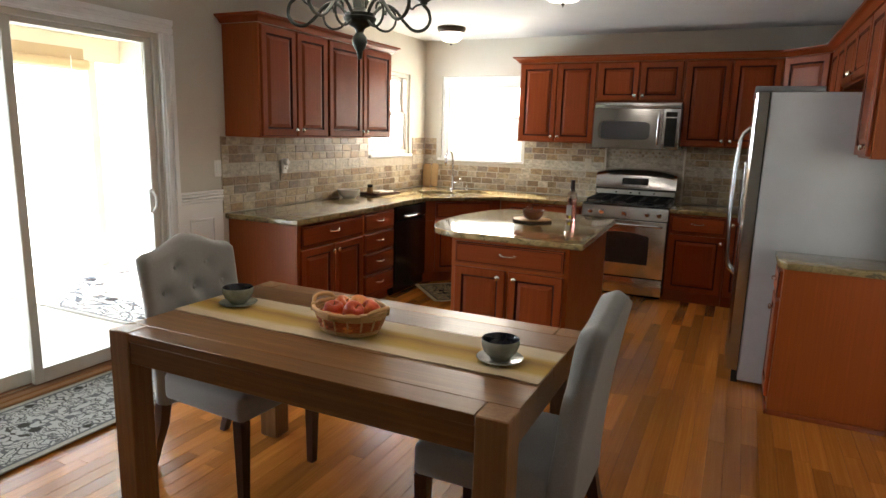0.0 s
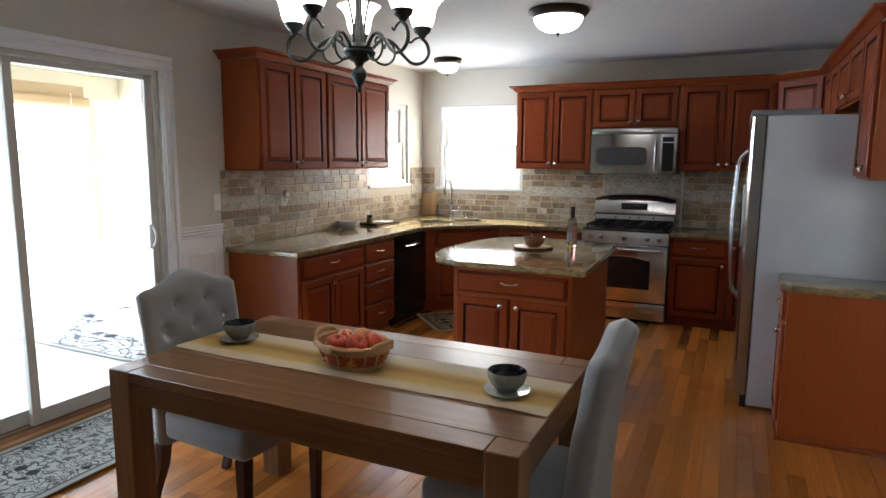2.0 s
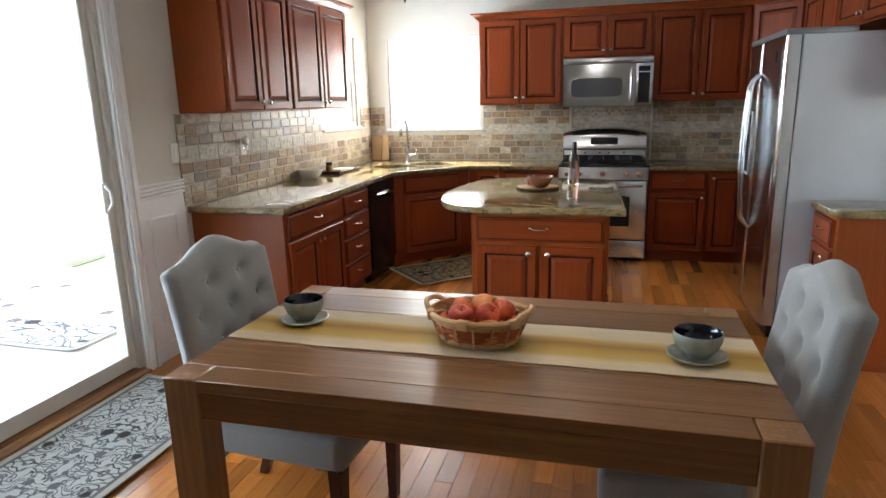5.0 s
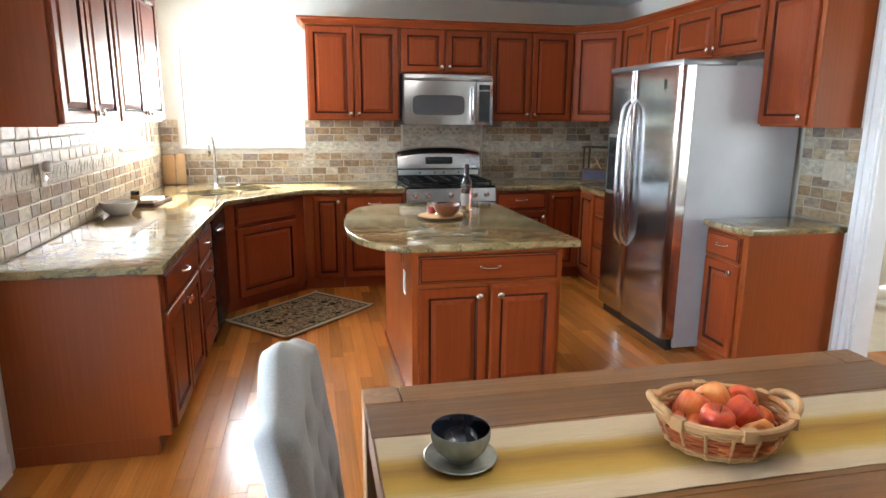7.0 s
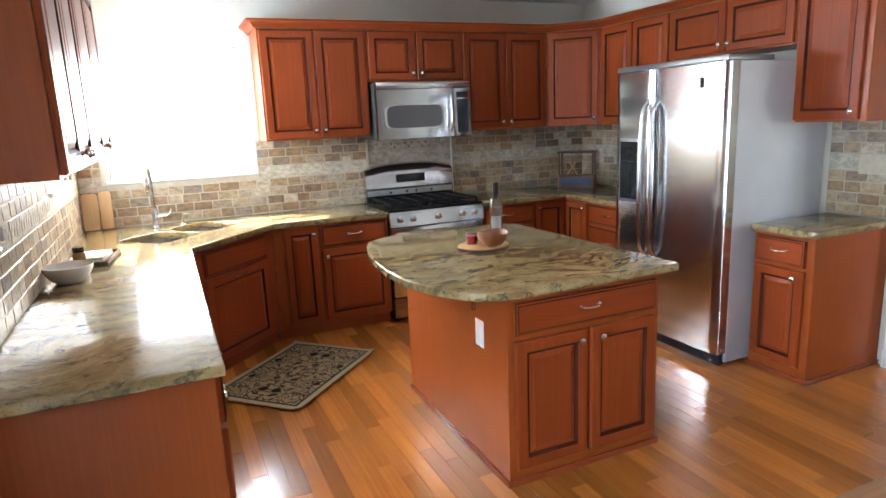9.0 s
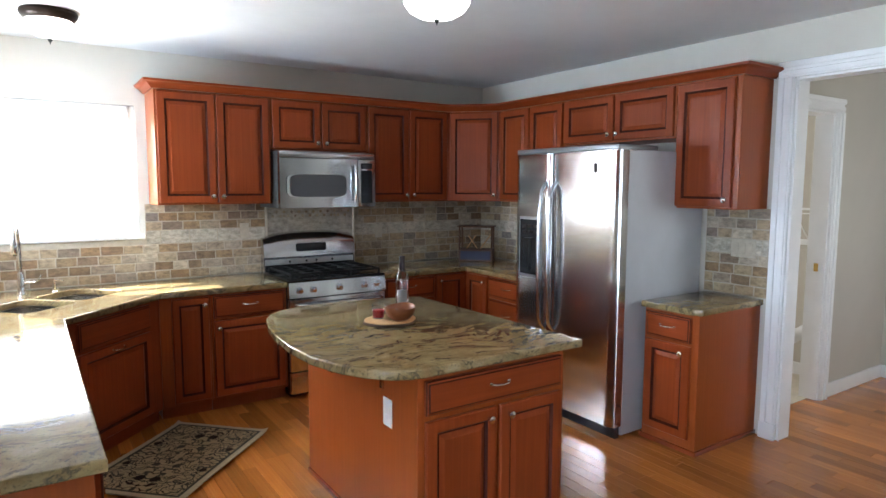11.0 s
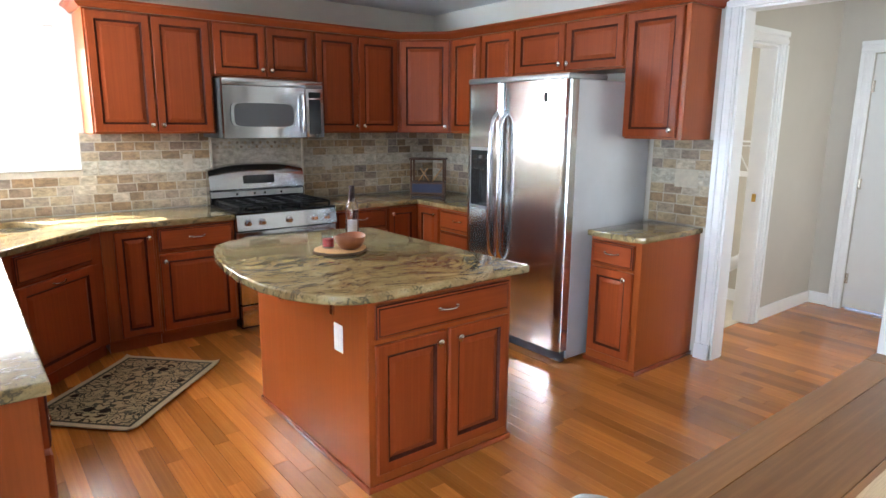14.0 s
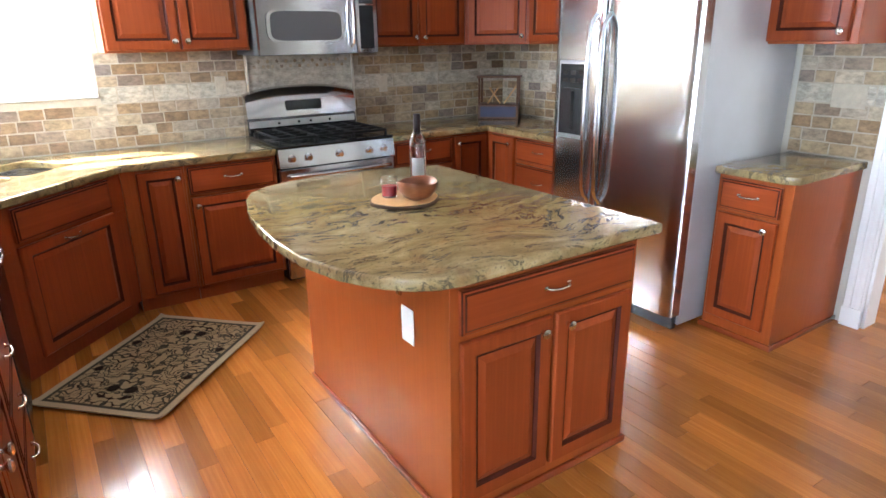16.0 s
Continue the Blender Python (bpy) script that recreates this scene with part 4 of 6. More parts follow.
# ---- range ----
def gas_range():
    x0, x1, yf, yb = -2.681, -1.889, 7.165, YB - 0.02
    w = x1 - x0
    root = thing("gas_range", pose(0, 0, 0), "stainless steel gas range with black cooktop", "range")
    part("body", joined(box(x0 + 0.004, yf + 0.045, 0.03, x1 - 0.004, yb, 0.868, 0.003), box(x0 + 0.02, yf + 0.08, 0, x1 - 0.02, yb, 0.031)), BLACK, root, "black enamel sides")
    part("control_panel", loft([[(x, yf + 0.044, 0.755), (x, yf - 0.005, 0.755), (x, yf + 0.012, 0.868), (x, yf + 0.044, 0.868)] for x in (x0, x1)]), STEEL, root, smooth=0)
    for i, fx in enumerate((0.10, 0.235, 0.50, 0.765, 0.90)):
        part("knob", joined(moved(lathe([(0, 0), (0.024, 0), (0.024, 0.006), (0.019, 0.010), (0.017, 0.032), (0, 0.034)], 20), pose(x0 + w * fx, yf + 0.004, 0.812, 98)), moved(box(-0.004, -0.016, 0.03, 0.004, 0.016, 0.037, 0.001), pose(x0 + w * fx, yf + 0.004, 0.812, 98))), STEEL, root, "steel burner knob")
    door = part("oven_door", box(x0 + 0.004, yf + 0.004, 0.205, x1 - 0.004, yf + 0.044, 0.745, 0.006, 2), STEEL, root)
    n = 14
    arch = [(x0 + 0.15, 0.33), (x1 - 0.15, 0.33)] + [(x1 - 0.15 - (w - 0.30) * i / n, 0.60 + 0.035 * math.sin(math.pi * i / n)) for i in range(n + 1)]
    win = moved(prism(arch, -0.003, 0.004, 0), Matrix(((1, 0, 0, 0), (0, 0, 1, yf + 0.002), (0, 1, 0, 0), (0, 0, 0, 1))))
    bmesh.ops.recalc_face_normals(win, faces=win.faces[:])
    part("oven_window", win, DARK_GLASS, door, "black glass oven window with arched top", smooth=0)
    part("oven_handle", tube([(x0 + 0.05, yf + 0.005, 0.70), (x0 + 0.055, yf - 0.04, 0.705)] + [(x0 + 0.08 + (w - 0.16) * i / 10, yf - 0.048 - 0.008 * math.sin(math.pi * i / 10), 0.707) for i in range(11)] + [(x1 - 0.055, yf - 0.04, 0.705), (x1 - 0.05, yf + 0.005, 0.70)], 0.012, 12), STEEL, door, "steel towel-bar handle")
    part("storage_drawer", box(x0 + 0.004, yf + 0.004, 0.035, x1 - 0.004, yf + 0.044, 0.195, 0.006, 2), STEEL, root)
    part("cooktop", joined(box(x0, yf + 0.012, 0.869, x1, yb - 0.09, 0.889, 0.006, 2)), BLACK, root, "black enamel cooktop")
    for cx in (x0 + 0.20, x0 + w / 2, x1 - 0.20):
        for cy in ((yf + 0.17, yf + 0.43) if cx != x0 + w / 2 else (yf + 0.30,)):
            part("burner", moved(lathe([(0, 0), (0.055, 0), (0.05, 0.012), (0.035, 0.014), (0.033, 0.022), (0, 0.023)], 20), pose(cx, cy, 0.8895)), BLACK_MATTE, root)
    for a, b in ((x0 + 0.03, x0 + 0.265), (x0 + 0.275, x1 - 0.275), (x1 - 0.265, x1 - 0.03)):
        ya, ybk, z0, z1 = yf + 0.04, yb - 0.13, 0.915, 0.930
        t = 0.013
        g = [box(a, ya, z0, b, ya + t, z1, 0.003), box(a, ybk - t, z0, b, ybk, z1, 0.003), box(a, ya + t, z0, a + t, ybk - t, z1, 0.003), box(b - t, ya + t, z0, b, ybk - t, z1, 0.003)]
        g += [box((a + b) / 2 - t / 2, ya + t, z0 + 0.002, (a + b) / 2 + t / 2, ybk - t, z1 + 0.003, 0.003)]
        for q in (0.25, 0.5, 0.75):
            yy = ya + (ybk - ya) * q
            g.append(box(a + t, yy - t / 2, z0 + 0.001, b - t, yy + t / 2, z1 + 0.002, 0.003))
        for px in (a, b - t):
            for py in (ya, ybk - t):
                g.append(box(px, py, 0.889, px + t, py + t, z0 + 0.001))
        part("grate", joined(*g), BLACK_MATTE, root, "cast-iron burner grate")
    # back guard with a rolled top
    prof = [(yb - 0.02, 0.87), (yb - 0.088, 0.87), (yb - 0.088, 0.985), (yb - 0.075, 0.992), (yb - 0.105, 1.0), (yb - 0.095, 1.10), (yb - 0.08, 1.16), (yb - 0.055, 1.19), (yb - 0.02, 1.20)]
    secs = []
    for i in range(13):
        u = i / 12
        drop = 0.045 * abs(2 * u - 1) ** 3
        secs.append([(x0 + w * u, y, z if z < 1.0 else z - drop * (z - 1.0) / 0.2) for y, z in prof])
    bg = part("back_guard", loft(secs), STEEL, root, smooth=35)
    part("clock_display", moved(box(-0.13, -0.004, -0.035, 0.13, 0.006, 0.035, 0.012, 2), pose((x0 + x1) / 2, yb - 0.0975, 1.07, -4)), DARK_GLASS, bg, "black oven clock display")
    part("vent_strip", box(x0 + 0.01, yb - 0.0915, 0.936, x1 - 0.01, yb - 0.0885, 0.980, 0.001), plain("pale_steel", (0.62, 0.62, 0.6), 0.35, 0.8), bg)
    for fx in (0.27, 0.45, 0.56, 0.74):
        part("vent_dot", moved(lathe([(0, 0), (0.009, 0), (0.009, 0.004), (0, 0.005)], 12), pose(x0 + w * fx, yb - 0.091, 0.958, 90)), BLACK, bg)
    return root


gas_range()


# ---- microwave ----
def microwave():
    x0, x1, yf, z0, z1 = -2.668, -1.879, 7.345, 1.405, 1.832
    w = x1 - x0
    root = thing("microwave_oven", pose(0, 0, 0), "stainless steel microwave mounted over the range", "microwave")
    part("body", box(x0, yf + 0.045, z0, x1, YB - 0.004, z1, 0.004), plain("dark_grey_case", (0.05, 0.05, 0.05), 0.5), root)
    part("top_vent", joined(box(x0, yf + 0.01, z1 - 0.05, x1, yf + 0.044, z1, 0.006, 2)), STEEL, root, "slim steel vent strip")
    xs = x1 - 0.155
    n = 12
    ring = lambda z: [(x0, yf + 0.044, z), (xs, yf + 0.044, z)] + [(xs - (xs - x0) * i / n, yf + 0.006 - 0.012 * math.sin(math.pi * i / n), z) for i in range(n + 1)]
    d = part("microwave_door", loft([ring(z0 + 0.004), ring(z1 - 0.053)]), STEEL, root, smooth=25)
    cxw, czw, ww, hw = x0 + 0.30, z0 + 0.17, 0.455, 0.17
    out = [(cxw + (ww / 2) * (abs(math.cos(t)) ** 0.28) * (1 if math.cos(t) >= 0 else -1), czw + hw / 2 * (abs(math.sin(t)) ** 0.42) * (1 if math.sin(t) >= 0 else -1)) for t in [2 * math.pi * i / 36 for i in range(36)]]
    for nm, k2, dy, mt in (("window_surround", 1.10, 0.0, STEEL), ("door_window", 1.0, 0.003, plain("grey_mesh_glass", (0.10, 0.10, 0.105), 0.12, spots=0.2, scale=300))):
        o2 = [(cxw + (x - cxw) * k2, czw + (z - czw) * k2) for x, z in out]
        b = moved(prism(o2, 0, 0.006), Matrix(((1, 0, 0, 0), (0, 0, 1, yf - 0.0085 - dy), (0, 1, 0, 0), (0, 0, 0, 1))))
        bmesh.ops.recalc_face_normals(b, faces=b.faces[:])
        part(nm, b, mt, d, smooth=0)
    part("door_handle", tube([(xs - 0.035, yf + 0.004, z0 + 0.05)] + [(xs - 0.03, yf - 0.025 - 0.012 * math.sin(math.pi * i / 8), z0 + 0.065 + 0.255 * i / 8) for i in range(9)] + [(xs - 0.035, yf + 0.004, z1 - 0.10)], 0.010, 10), STEEL, d, "curved steel handle")
    cp = part("control_panel", box(xs + 0.004, yf + 0.002, z0 + 0.004, x1, yf + 0.044, z1 - 0.053, 0.005, 2), STEEL, root)
    part("keypad", box(xs + 0.028, yf - 0.001, z0 + 0.03, x1 - 0.028, yf + 0.003, z1 - 0.135, 0.001), DARK_GLASS, cp, "black keypad")
    part("display", box(xs + 0.028, yf - 0.001, z1 - 0.125, x1 - 0.028, yf + 0.003, z1 - 0.08, 0.001), DARK_GLASS, cp, "black display")
    return root


microwave()


# ---- dishwasher ----
dw = thing("dishwasher", rot(BX, 6.022, 0, 90), "black dishwasher with pocket handle under the worktop", "dishwasher")
part("tub", box(0.004, 0.0, 0.02, 0.60, 0.58, BH - 0.004), BLACK, dw)
part("front_panel", box(0.005, -0.024, 0.115, 0.598, -0.001, 0.70, 0.006, 2), BLACK, dw)
part("control_panel", box(0.005, -0.026, 0.708, 0.598, -0.001, 0.828, 0.006, 2), BLACK, dw)
part("pocket_handle", tube([(0.16, -0.026, 0.735), (0.20, -0.040, 0.73), (0.30, -0.044, 0.728), (0.40, -0.040, 0.73), (0.44, -0.026, 0.735)], 0.009), STEEL, dw, "curved steel handle")
part("kick_plate", box(0.008, 0.035, 0.0, 0.596, 0.05, 0.108), BLACK, dw)

# ---- ceiling lamps ----
SHADE = emitter("lit_frosted_shade", (1.0, 0.93, 0.84), 0.95)
BELL = emitter("lit_bell_shade", (1.0, 0.90, 0.78), 2.3)


def chandelier(cx, cy):
    root = thing("chandelier", pose(cx, cy, 1.752) @ Matrix.Scale(0.88, 4) @ pose(0, 0, -1.80), "five-arm dark iron chandelier with lit frosted bell shades", "chandelier")
    part("hub", lathe([(0, 1.80), (0.008, 1.805), (0.012, 1.83), (0.022, 1.845), (0.030, 1.865), (0.026, 1.885), (0.014, 1.90), (0.020, 1.915), (0.045, 1.93), (0.062, 1.945), (0.064, 1.955), (0.054, 1.96), (0.058, 1.97), (0.040, 1.978), (0.022, 1.99), (0, 1.99)], 28), IRON, root)
    part("column", lathe([(0, 1.985), (0.021, 1.985), (0.019, 2.05), (0.008, 2.16), (0.006, 2.27), (0.016, 2.285), (0.018, 2.31), (0.010, 2.33), (0.006, 2.345), (0, 2.345)], 18), IRON, root)
    part("canopy", moved(lathe([(0, 2.549), (0.065, 2.549), (0.062, 2.53), (0.03, 2.512), (0.008, 2.50), (0, 2.50)], 24), pose(0, 0, 0.1405)), IRON, root)
    for i in range(12):
        z = 2.345 + 0.026 * i
        a = 90 * (i % 2)
        ring = [(0.010 * math.cos(t), 0, z + 0.013 + 0.017 * math.sin(t)) for t in [2 * math.pi * q / 14 for q in range(15)]]
        part("chain_link", moved(tube(ring, 0.0028, 6), pose(0, 0, 0, 0, 0, a)), IRON, root)
    for k in range(4):
        pts = [(0.024, 0, 1.99), (0.022, 0, 2.05), (0.036, 0, 2.13), (0.056, 0, 2.20), (0.064, 0, 2.25), (0.055, 0, 2.285), (0.036, 0, 2.295), (0.020, 0, 2.28)]
        part("scroll_wire", moved(tube(smooth_path(pts, 4), 0.0042, 8), pose(0, 0, 0, 0, 0, 45 + 90 * k)), IRON, root)
    prof = [(0.026, 0.0), (0.044, 0.006), (0.055, 0.030), (0.060, 0.060), (0.070, 0.085), (0.090, 0.108), (0.104, 0.118), (0.101, 0.119), (0.087, 0.110), (0.066, 0.088), (0.056, 0.062), (0.051, 0.032), (0.040, 0.010), (0, 0.008)]
    arm = [(0.045, 0, 1.955), (0.07, 0, 1.99), (0.105, 0, 2.012), (0.145, 0, 1.998), (0.185, 0, 1.955), (0.225, 0, 1.928), (0.268, 0, 1.935), (0.294, 0, 1.968), (0.287, 0, 2.008), (0.262, 0, 2.03)]
    curl = [(0.046, 0, 1.95), (0.075, 0, 1.922), (0.110, 0, 1.915), (0.140, 0, 1.935), (0.148, 0, 1.970), (0.130, 0, 1.998), (0.108, 0, 1.992), (0.104, 0, 1.975)]
    tail = [(0.268, 0, 2.035), (0.236, 0, 2.025), (0.215, 0, 2.008), (0.205, 0, 2.018)]
    meshes = None
    for k in range(5):
        m = rot(0, 0, 0, 122.5 + 72 * k)
        if meshes is None:
            meshes = (mesh_of("arm", joined(tube(smooth_path(arm, 4), 0.0068, 8), tube(smooth_path(curl, 4), 0.0048, 8), tube(smooth_path(tail, 4), 0.0042, 8)), IRON, 60),
                      mesh_of("cup", moved(lathe([(0, 0), (0.012, 0), (0.016, 0.010), (0.032, 0.022), (0.038, 0.040), (0.030, 0.044), (0, 0.044)], 20), pose(0.266, 0, 2.030)), IRON, 40),
                      mesh_of("shade", moved(lathe([(0.88 * r, z) for r, z in prof], 28), pose(0.266, 0, 2.068)), BELL, 60))
        a = part("arm", meshes[0], None, root, "", m)
        part("cup", meshes[1], None, a)
        part("shade", meshes[2], None, a, "lit frosted glass bell shade")
    return root


def smooth_path(pts, n):
    """Catmull-Rom through points."""
    p = [Vector(q) for q in pts]
    p = [2 * p[0] - p[1]] + p + [2 * p[-1] - p[-2]]
    out = []
    for i in range(1, len(p) - 2):
        for s in range(n):
            t = s / n
            out.append(0.5 * (2 * p[i] + (p[i + 1] - p[i - 1]) * t + (2 * p[i - 1] - 5 * p[i] + 4 * p[i + 1] - p[i + 2]) * t * t + (3 * p[i] - p[i - 1] - 3 * p[i + 1] + p[i + 2]) * t ** 3))
    out.append(p[-2])
    return out


chandelier(-2.545, 3.04)


def flush_light(x, y, s):
    root = thing("ceiling_light", pose(x, y, H) @ Matrix.Diagonal((1, 1, 1.28, 1)), "flush dome ceiling light with dark bronze rim", "ceiling light", "flush ceiling lights")
    part("rim", moved(lathe([(0, -0.001), (0.200, -0.001), (0.205, -0.012), (0.198, -0.022), (0.182, -0.034), (0.160, -0.042), (0.150, -0.030), (0, -0.03)], 40), Matrix.Diagonal((s, s, 1, 1))), plain("dark_bronze_rim", (0.05, 0.035, 0.025), 0.4, 0.6), root)
    part("diffuser", moved(lathe([(0.165, -0.042), (0.160, -0.062), (0.135, -0.088), (0.095, -0.106), (0.05, -0.104), (0, -0.117)], 40), Matrix.Diagonal((s, s, 1, 1))), SHADE, root, "lit frosted glass dome")
    part("finial", lathe([(0, -0.117), (0.012, -0.118), (0.012, -0.125), (0.006, -0.130), (0.009, -0.120), (0, -0.143)], 14), IRON, root)
    return root


flush_light(-2.52, 5.47, 1.0)
flush_light(-4.07, 7.03, 0.70)


# ---- table setting ----
TZ = 0.772


def runner_mat():
    m, nt, b = material("striped_runner_cloth")
    sep = node(nt, "ShaderNodeSeparateXYZ", Vector=node(nt, "ShaderNodeTexCoord").outputs["Object"])
    wob = noise_tex(nt, coords(nt, (3, 60, 3)), 3, 4)
    y = node(nt, "ShaderNodeMath", (("operation", "MULTIPLY_ADD"),), i0=wob, i1=0.03, i2=sep.outputs["Y"]).outputs[0]
    f = node(nt, "ShaderNodeMapRange", Value=y, i1=-0.155, i2=0.185).outputs[0]
    c = ramp(nt, f, ((0.0, (0.58, 0.45, 0.29)), (0.20, (0.60, 0.46, 0.28)), (0.29, (0.50, 0.32, 0.06)), (0.40, (0.46, 0.27, 0.025)), (0.53, (0.30, 0.15, 0.012)), (0.62, (0.44, 0.26, 0.03)), (0.71, (0.56, 0.44, 0.27)), (1.0, (0.58, 0.47, 0.32))))
    th = noise_tex(nt, coords(nt, (4, 220, 220)), 3, 3)
    c = mix(nt, 0.4, c, ramp(nt, th, ((0.3, grey(0.7)), (0.7, grey(1.2)))), "MULTIPLY")
    put(nt, b, Base_Color=c, Roughness=0.85, Sheen_Weight=0.08)
    bump(nt, b, th, 0.3, 0.002)
    return m


def table_runner():
    bm = bmesh.new()
    nx, ny = 90, 12
    L, W = 0.772, 0.152
    rows = []
    for i in range(nx + 1):
        s = -1 + 2 * i / nx
        u = s * L
        row = []
        for j in range(ny + 1):
            v = -W + 2 * W * j / ny
            z = 0.0026 + 0.0012 * math.sin(u * 9 + v * 6) * math.sin(v * 17 + 1) + 0.0008 * math.sin(u * 31)
            row.append(bm.verts.new((u, v + 0.004 * math.sin(u * 4), z)))
        rows.append(row)
    for a, b in zip(rows, rows[1:]):
        for j in range(ny):
            bm.faces.new((a[j], b[j], b[j + 1], a[j + 1]))
    bmesh.ops.recalc_face_normals(bm, faces=bm.faces[:])
    bmesh.ops.solidify(bm, geom=bm.faces[:], thickness=0.0016)
    return solid("table_runner", bm, runner_mat(), "cream and mustard striped cloth runner along the table", "table runner", m=rot(-2.585, 3.062, TZ, -0.6), smooth=60)


table_runner()
GLAZE_GREEN = plain("grey_green_pottery_glaze", (0.27, 0.285, 0.235), 0.25, spots=0.25, scale=25, coat=0.3)
GLAZE_DARK = plain("dark_blue_pottery_glaze", (0.012, 0.014, 0.025), 0.12, spots=0.5, scale=25, coat=0.5)


def bowl_and_saucer(x, y):
    sc = thing("saucer", pose(x, y, TZ + 0.0045), "grey-green glazed pottery saucer on the runner", "saucer", "place settings")
    part("dish", lathe([(0, 0), (0.045, 0), (0.050, 0.003), (0.074, 0.009), (0.079, 0.013), (0.076, 0.0145), (0.050, 0.008), (0, 0.006)], 36), GLAZE_GREEN, sc)
    bw = thing("pottery_bowl", pose(x, y, TZ + 0.0107), "grey-green pottery bowl with dark blue glazed inside", "bowl", "place settings")
    part("outside", lathe([(0, 0), (0.032, 0), (0.034, 0.006), (0.040, 0.012), (0.055, 0.028), (0.0635, 0.050), (0.064, 0.067), (0.062, 0.0705)], 36), GLAZE_GREEN, bw)
    part("inside", lathe([(0.062, 0.0705), (0.0595, 0.067), (0.058, 0.050), (0.048, 0.028), (0.03, 0.015), (0, 0.012)], 36), GLAZE_DARK, bw, "dark blue glaze inside")


bowl_and_saucer(-3.185, 3.095)
bowl_and_saucer(-1.985, 3.03)


def fruit_basket(x, y):
    root = thing("fruit_basket", rot(x, y, TZ + 0.0045, -10), "oval woven wicker basket with two round handles", "basket")
    RX, RY, HH = 0.145, 0.117, 0.085
    reed = wood("reddish_woven_reed", (0.50, 0.15, 0.045), (0.40, 0.10, 0.03), (0.24, 0.055, 0.02), stretch=(4, 4, 20), rough=0.6)
    part("base", moved(lathe([(0, 0.001), (0.75, 0.001), (0.76, 0.006), (0, 0.006)], 32), Matrix.Diagonal((RX, RY, 1, 1))), WOVEN_WOOD, root)
    n = 64
    for r in range(9):
        z = 0.008 + r * 0.0082
        k = 0.76 + 0.24 * (z / HH) ** 0.8
        pts = []
        for i in range(n + 1):
            t = 2 * math.pi * i / n
            wv = 0.0022 * (1 if ((i // 2 + r) % 2) else -1)
            pts.append(((RX * k + wv) * math.cos(t), (RY * k + wv) * math.sin(t), z))
        part("woven_reed", tube(pts, 0.0044, 6), reed if 2 <= r <= 6 else WOVEN_WOOD, root)
    for i in range(16):
        t = 2 * math.pi * (i + 0.5) / 16
        a = [((RX * k + 0.002) * math.cos(t), (RY * k + 0.002) * math.sin(t), z) for k, z in ((0.77, 0.004), (0.87, 0.03), (0.95, 0.058), (1.0, 0.082))]
        part("stake", tube(a, 0.0042, 6), WOVEN_WOOD, root)
    part("rim", joined(tube([(RX * 1.02 * math.cos(t), RY * 1.02 * math.sin(t), 0.086) for t in [2 * math.pi * i / 48 for i in range(49)]], 0.0085, 8), tube([(RX * 1.0 * math.cos(t), RY * 1.0 * math.sin(t), 0.076) for t in [2 * math.pi * i / 48 for i in range(49)]], 0.006, 8)), WOVEN_WOOD, root, "thick pale wicker rim")
    for t0 in (0.55, 1.57, 2.6, 3.7, 4.71, 5.75):
        part("rim_wrap", moved(box(-0.016, -0.011, -0.016, 0.016, 0.011, 0.014, 0.006, 2), rot(RX * 1.02 * math.cos(t0), RY * 1.02 * math.sin(t0), 0.083, math.degrees(t0) + 90)), WOVEN_WOOD, root)
    for sx in (-1, 1):
        pts = [(sx * (RX * 0.93), -0.052, 0.085), (sx * (RX * 1.0), -0.046, 0.100), (sx * (RX * 1.08), -0.028, 0.107), (sx * (RX * 1.12), 0, 0.109), (sx * (RX * 1.08), 0.028, 0.107), (sx * (RX * 1.0), 0.046, 0.100), (sx * (RX * 0.93), 0.052, 0.085)]
        part("handle", tube(smooth_path(pts, 4), 0.0085, 10), WOVEN_WOOD, root, "bent pale wood handle")


BASKET = (-2.592, 3.052)
fruit_basket(*BASKET)


def apple_mat():
    m, nt, b = material("red_yellow_apple_skin")
    v = coords(nt, (1, 1, 1), True)
    r = node(nt, "ShaderNodeObjectInfo").outputs["Random"]
    f = noise_tex(nt, v, 14, 4)
    st = noise_tex(nt, coords(nt, (60, 60, 5), True), 2, 3)
    f2 = node(nt, "ShaderNodeMath", (("operation", "MULTIPLY_ADD"),), i0=r, i1=0.35, i2=f).outputs[0]
    c = ramp(nt, f2, ((0.42, (0.46, 0.024, 0.014)), (0.64, (0.64, 0.095, 0.020)), (0.80, (0.72, 0.23, 0.035)), (0.95, (0.76, 0.42, 0.10))))
    c = mix(nt, 0.4, c, ramp(nt, st, ((0.35, (0.48, 0.028, 0.012)), (0.7, (0.70, 0.17, 0.035)))))
    put(nt, b, Base_Color=c, Roughness=0.38, Coat_Weight=0.08)
    return m


APPLE = apple_mat()
STALK = plain("apple_stalk", (0.12, 0.07, 0.03), 0.8)


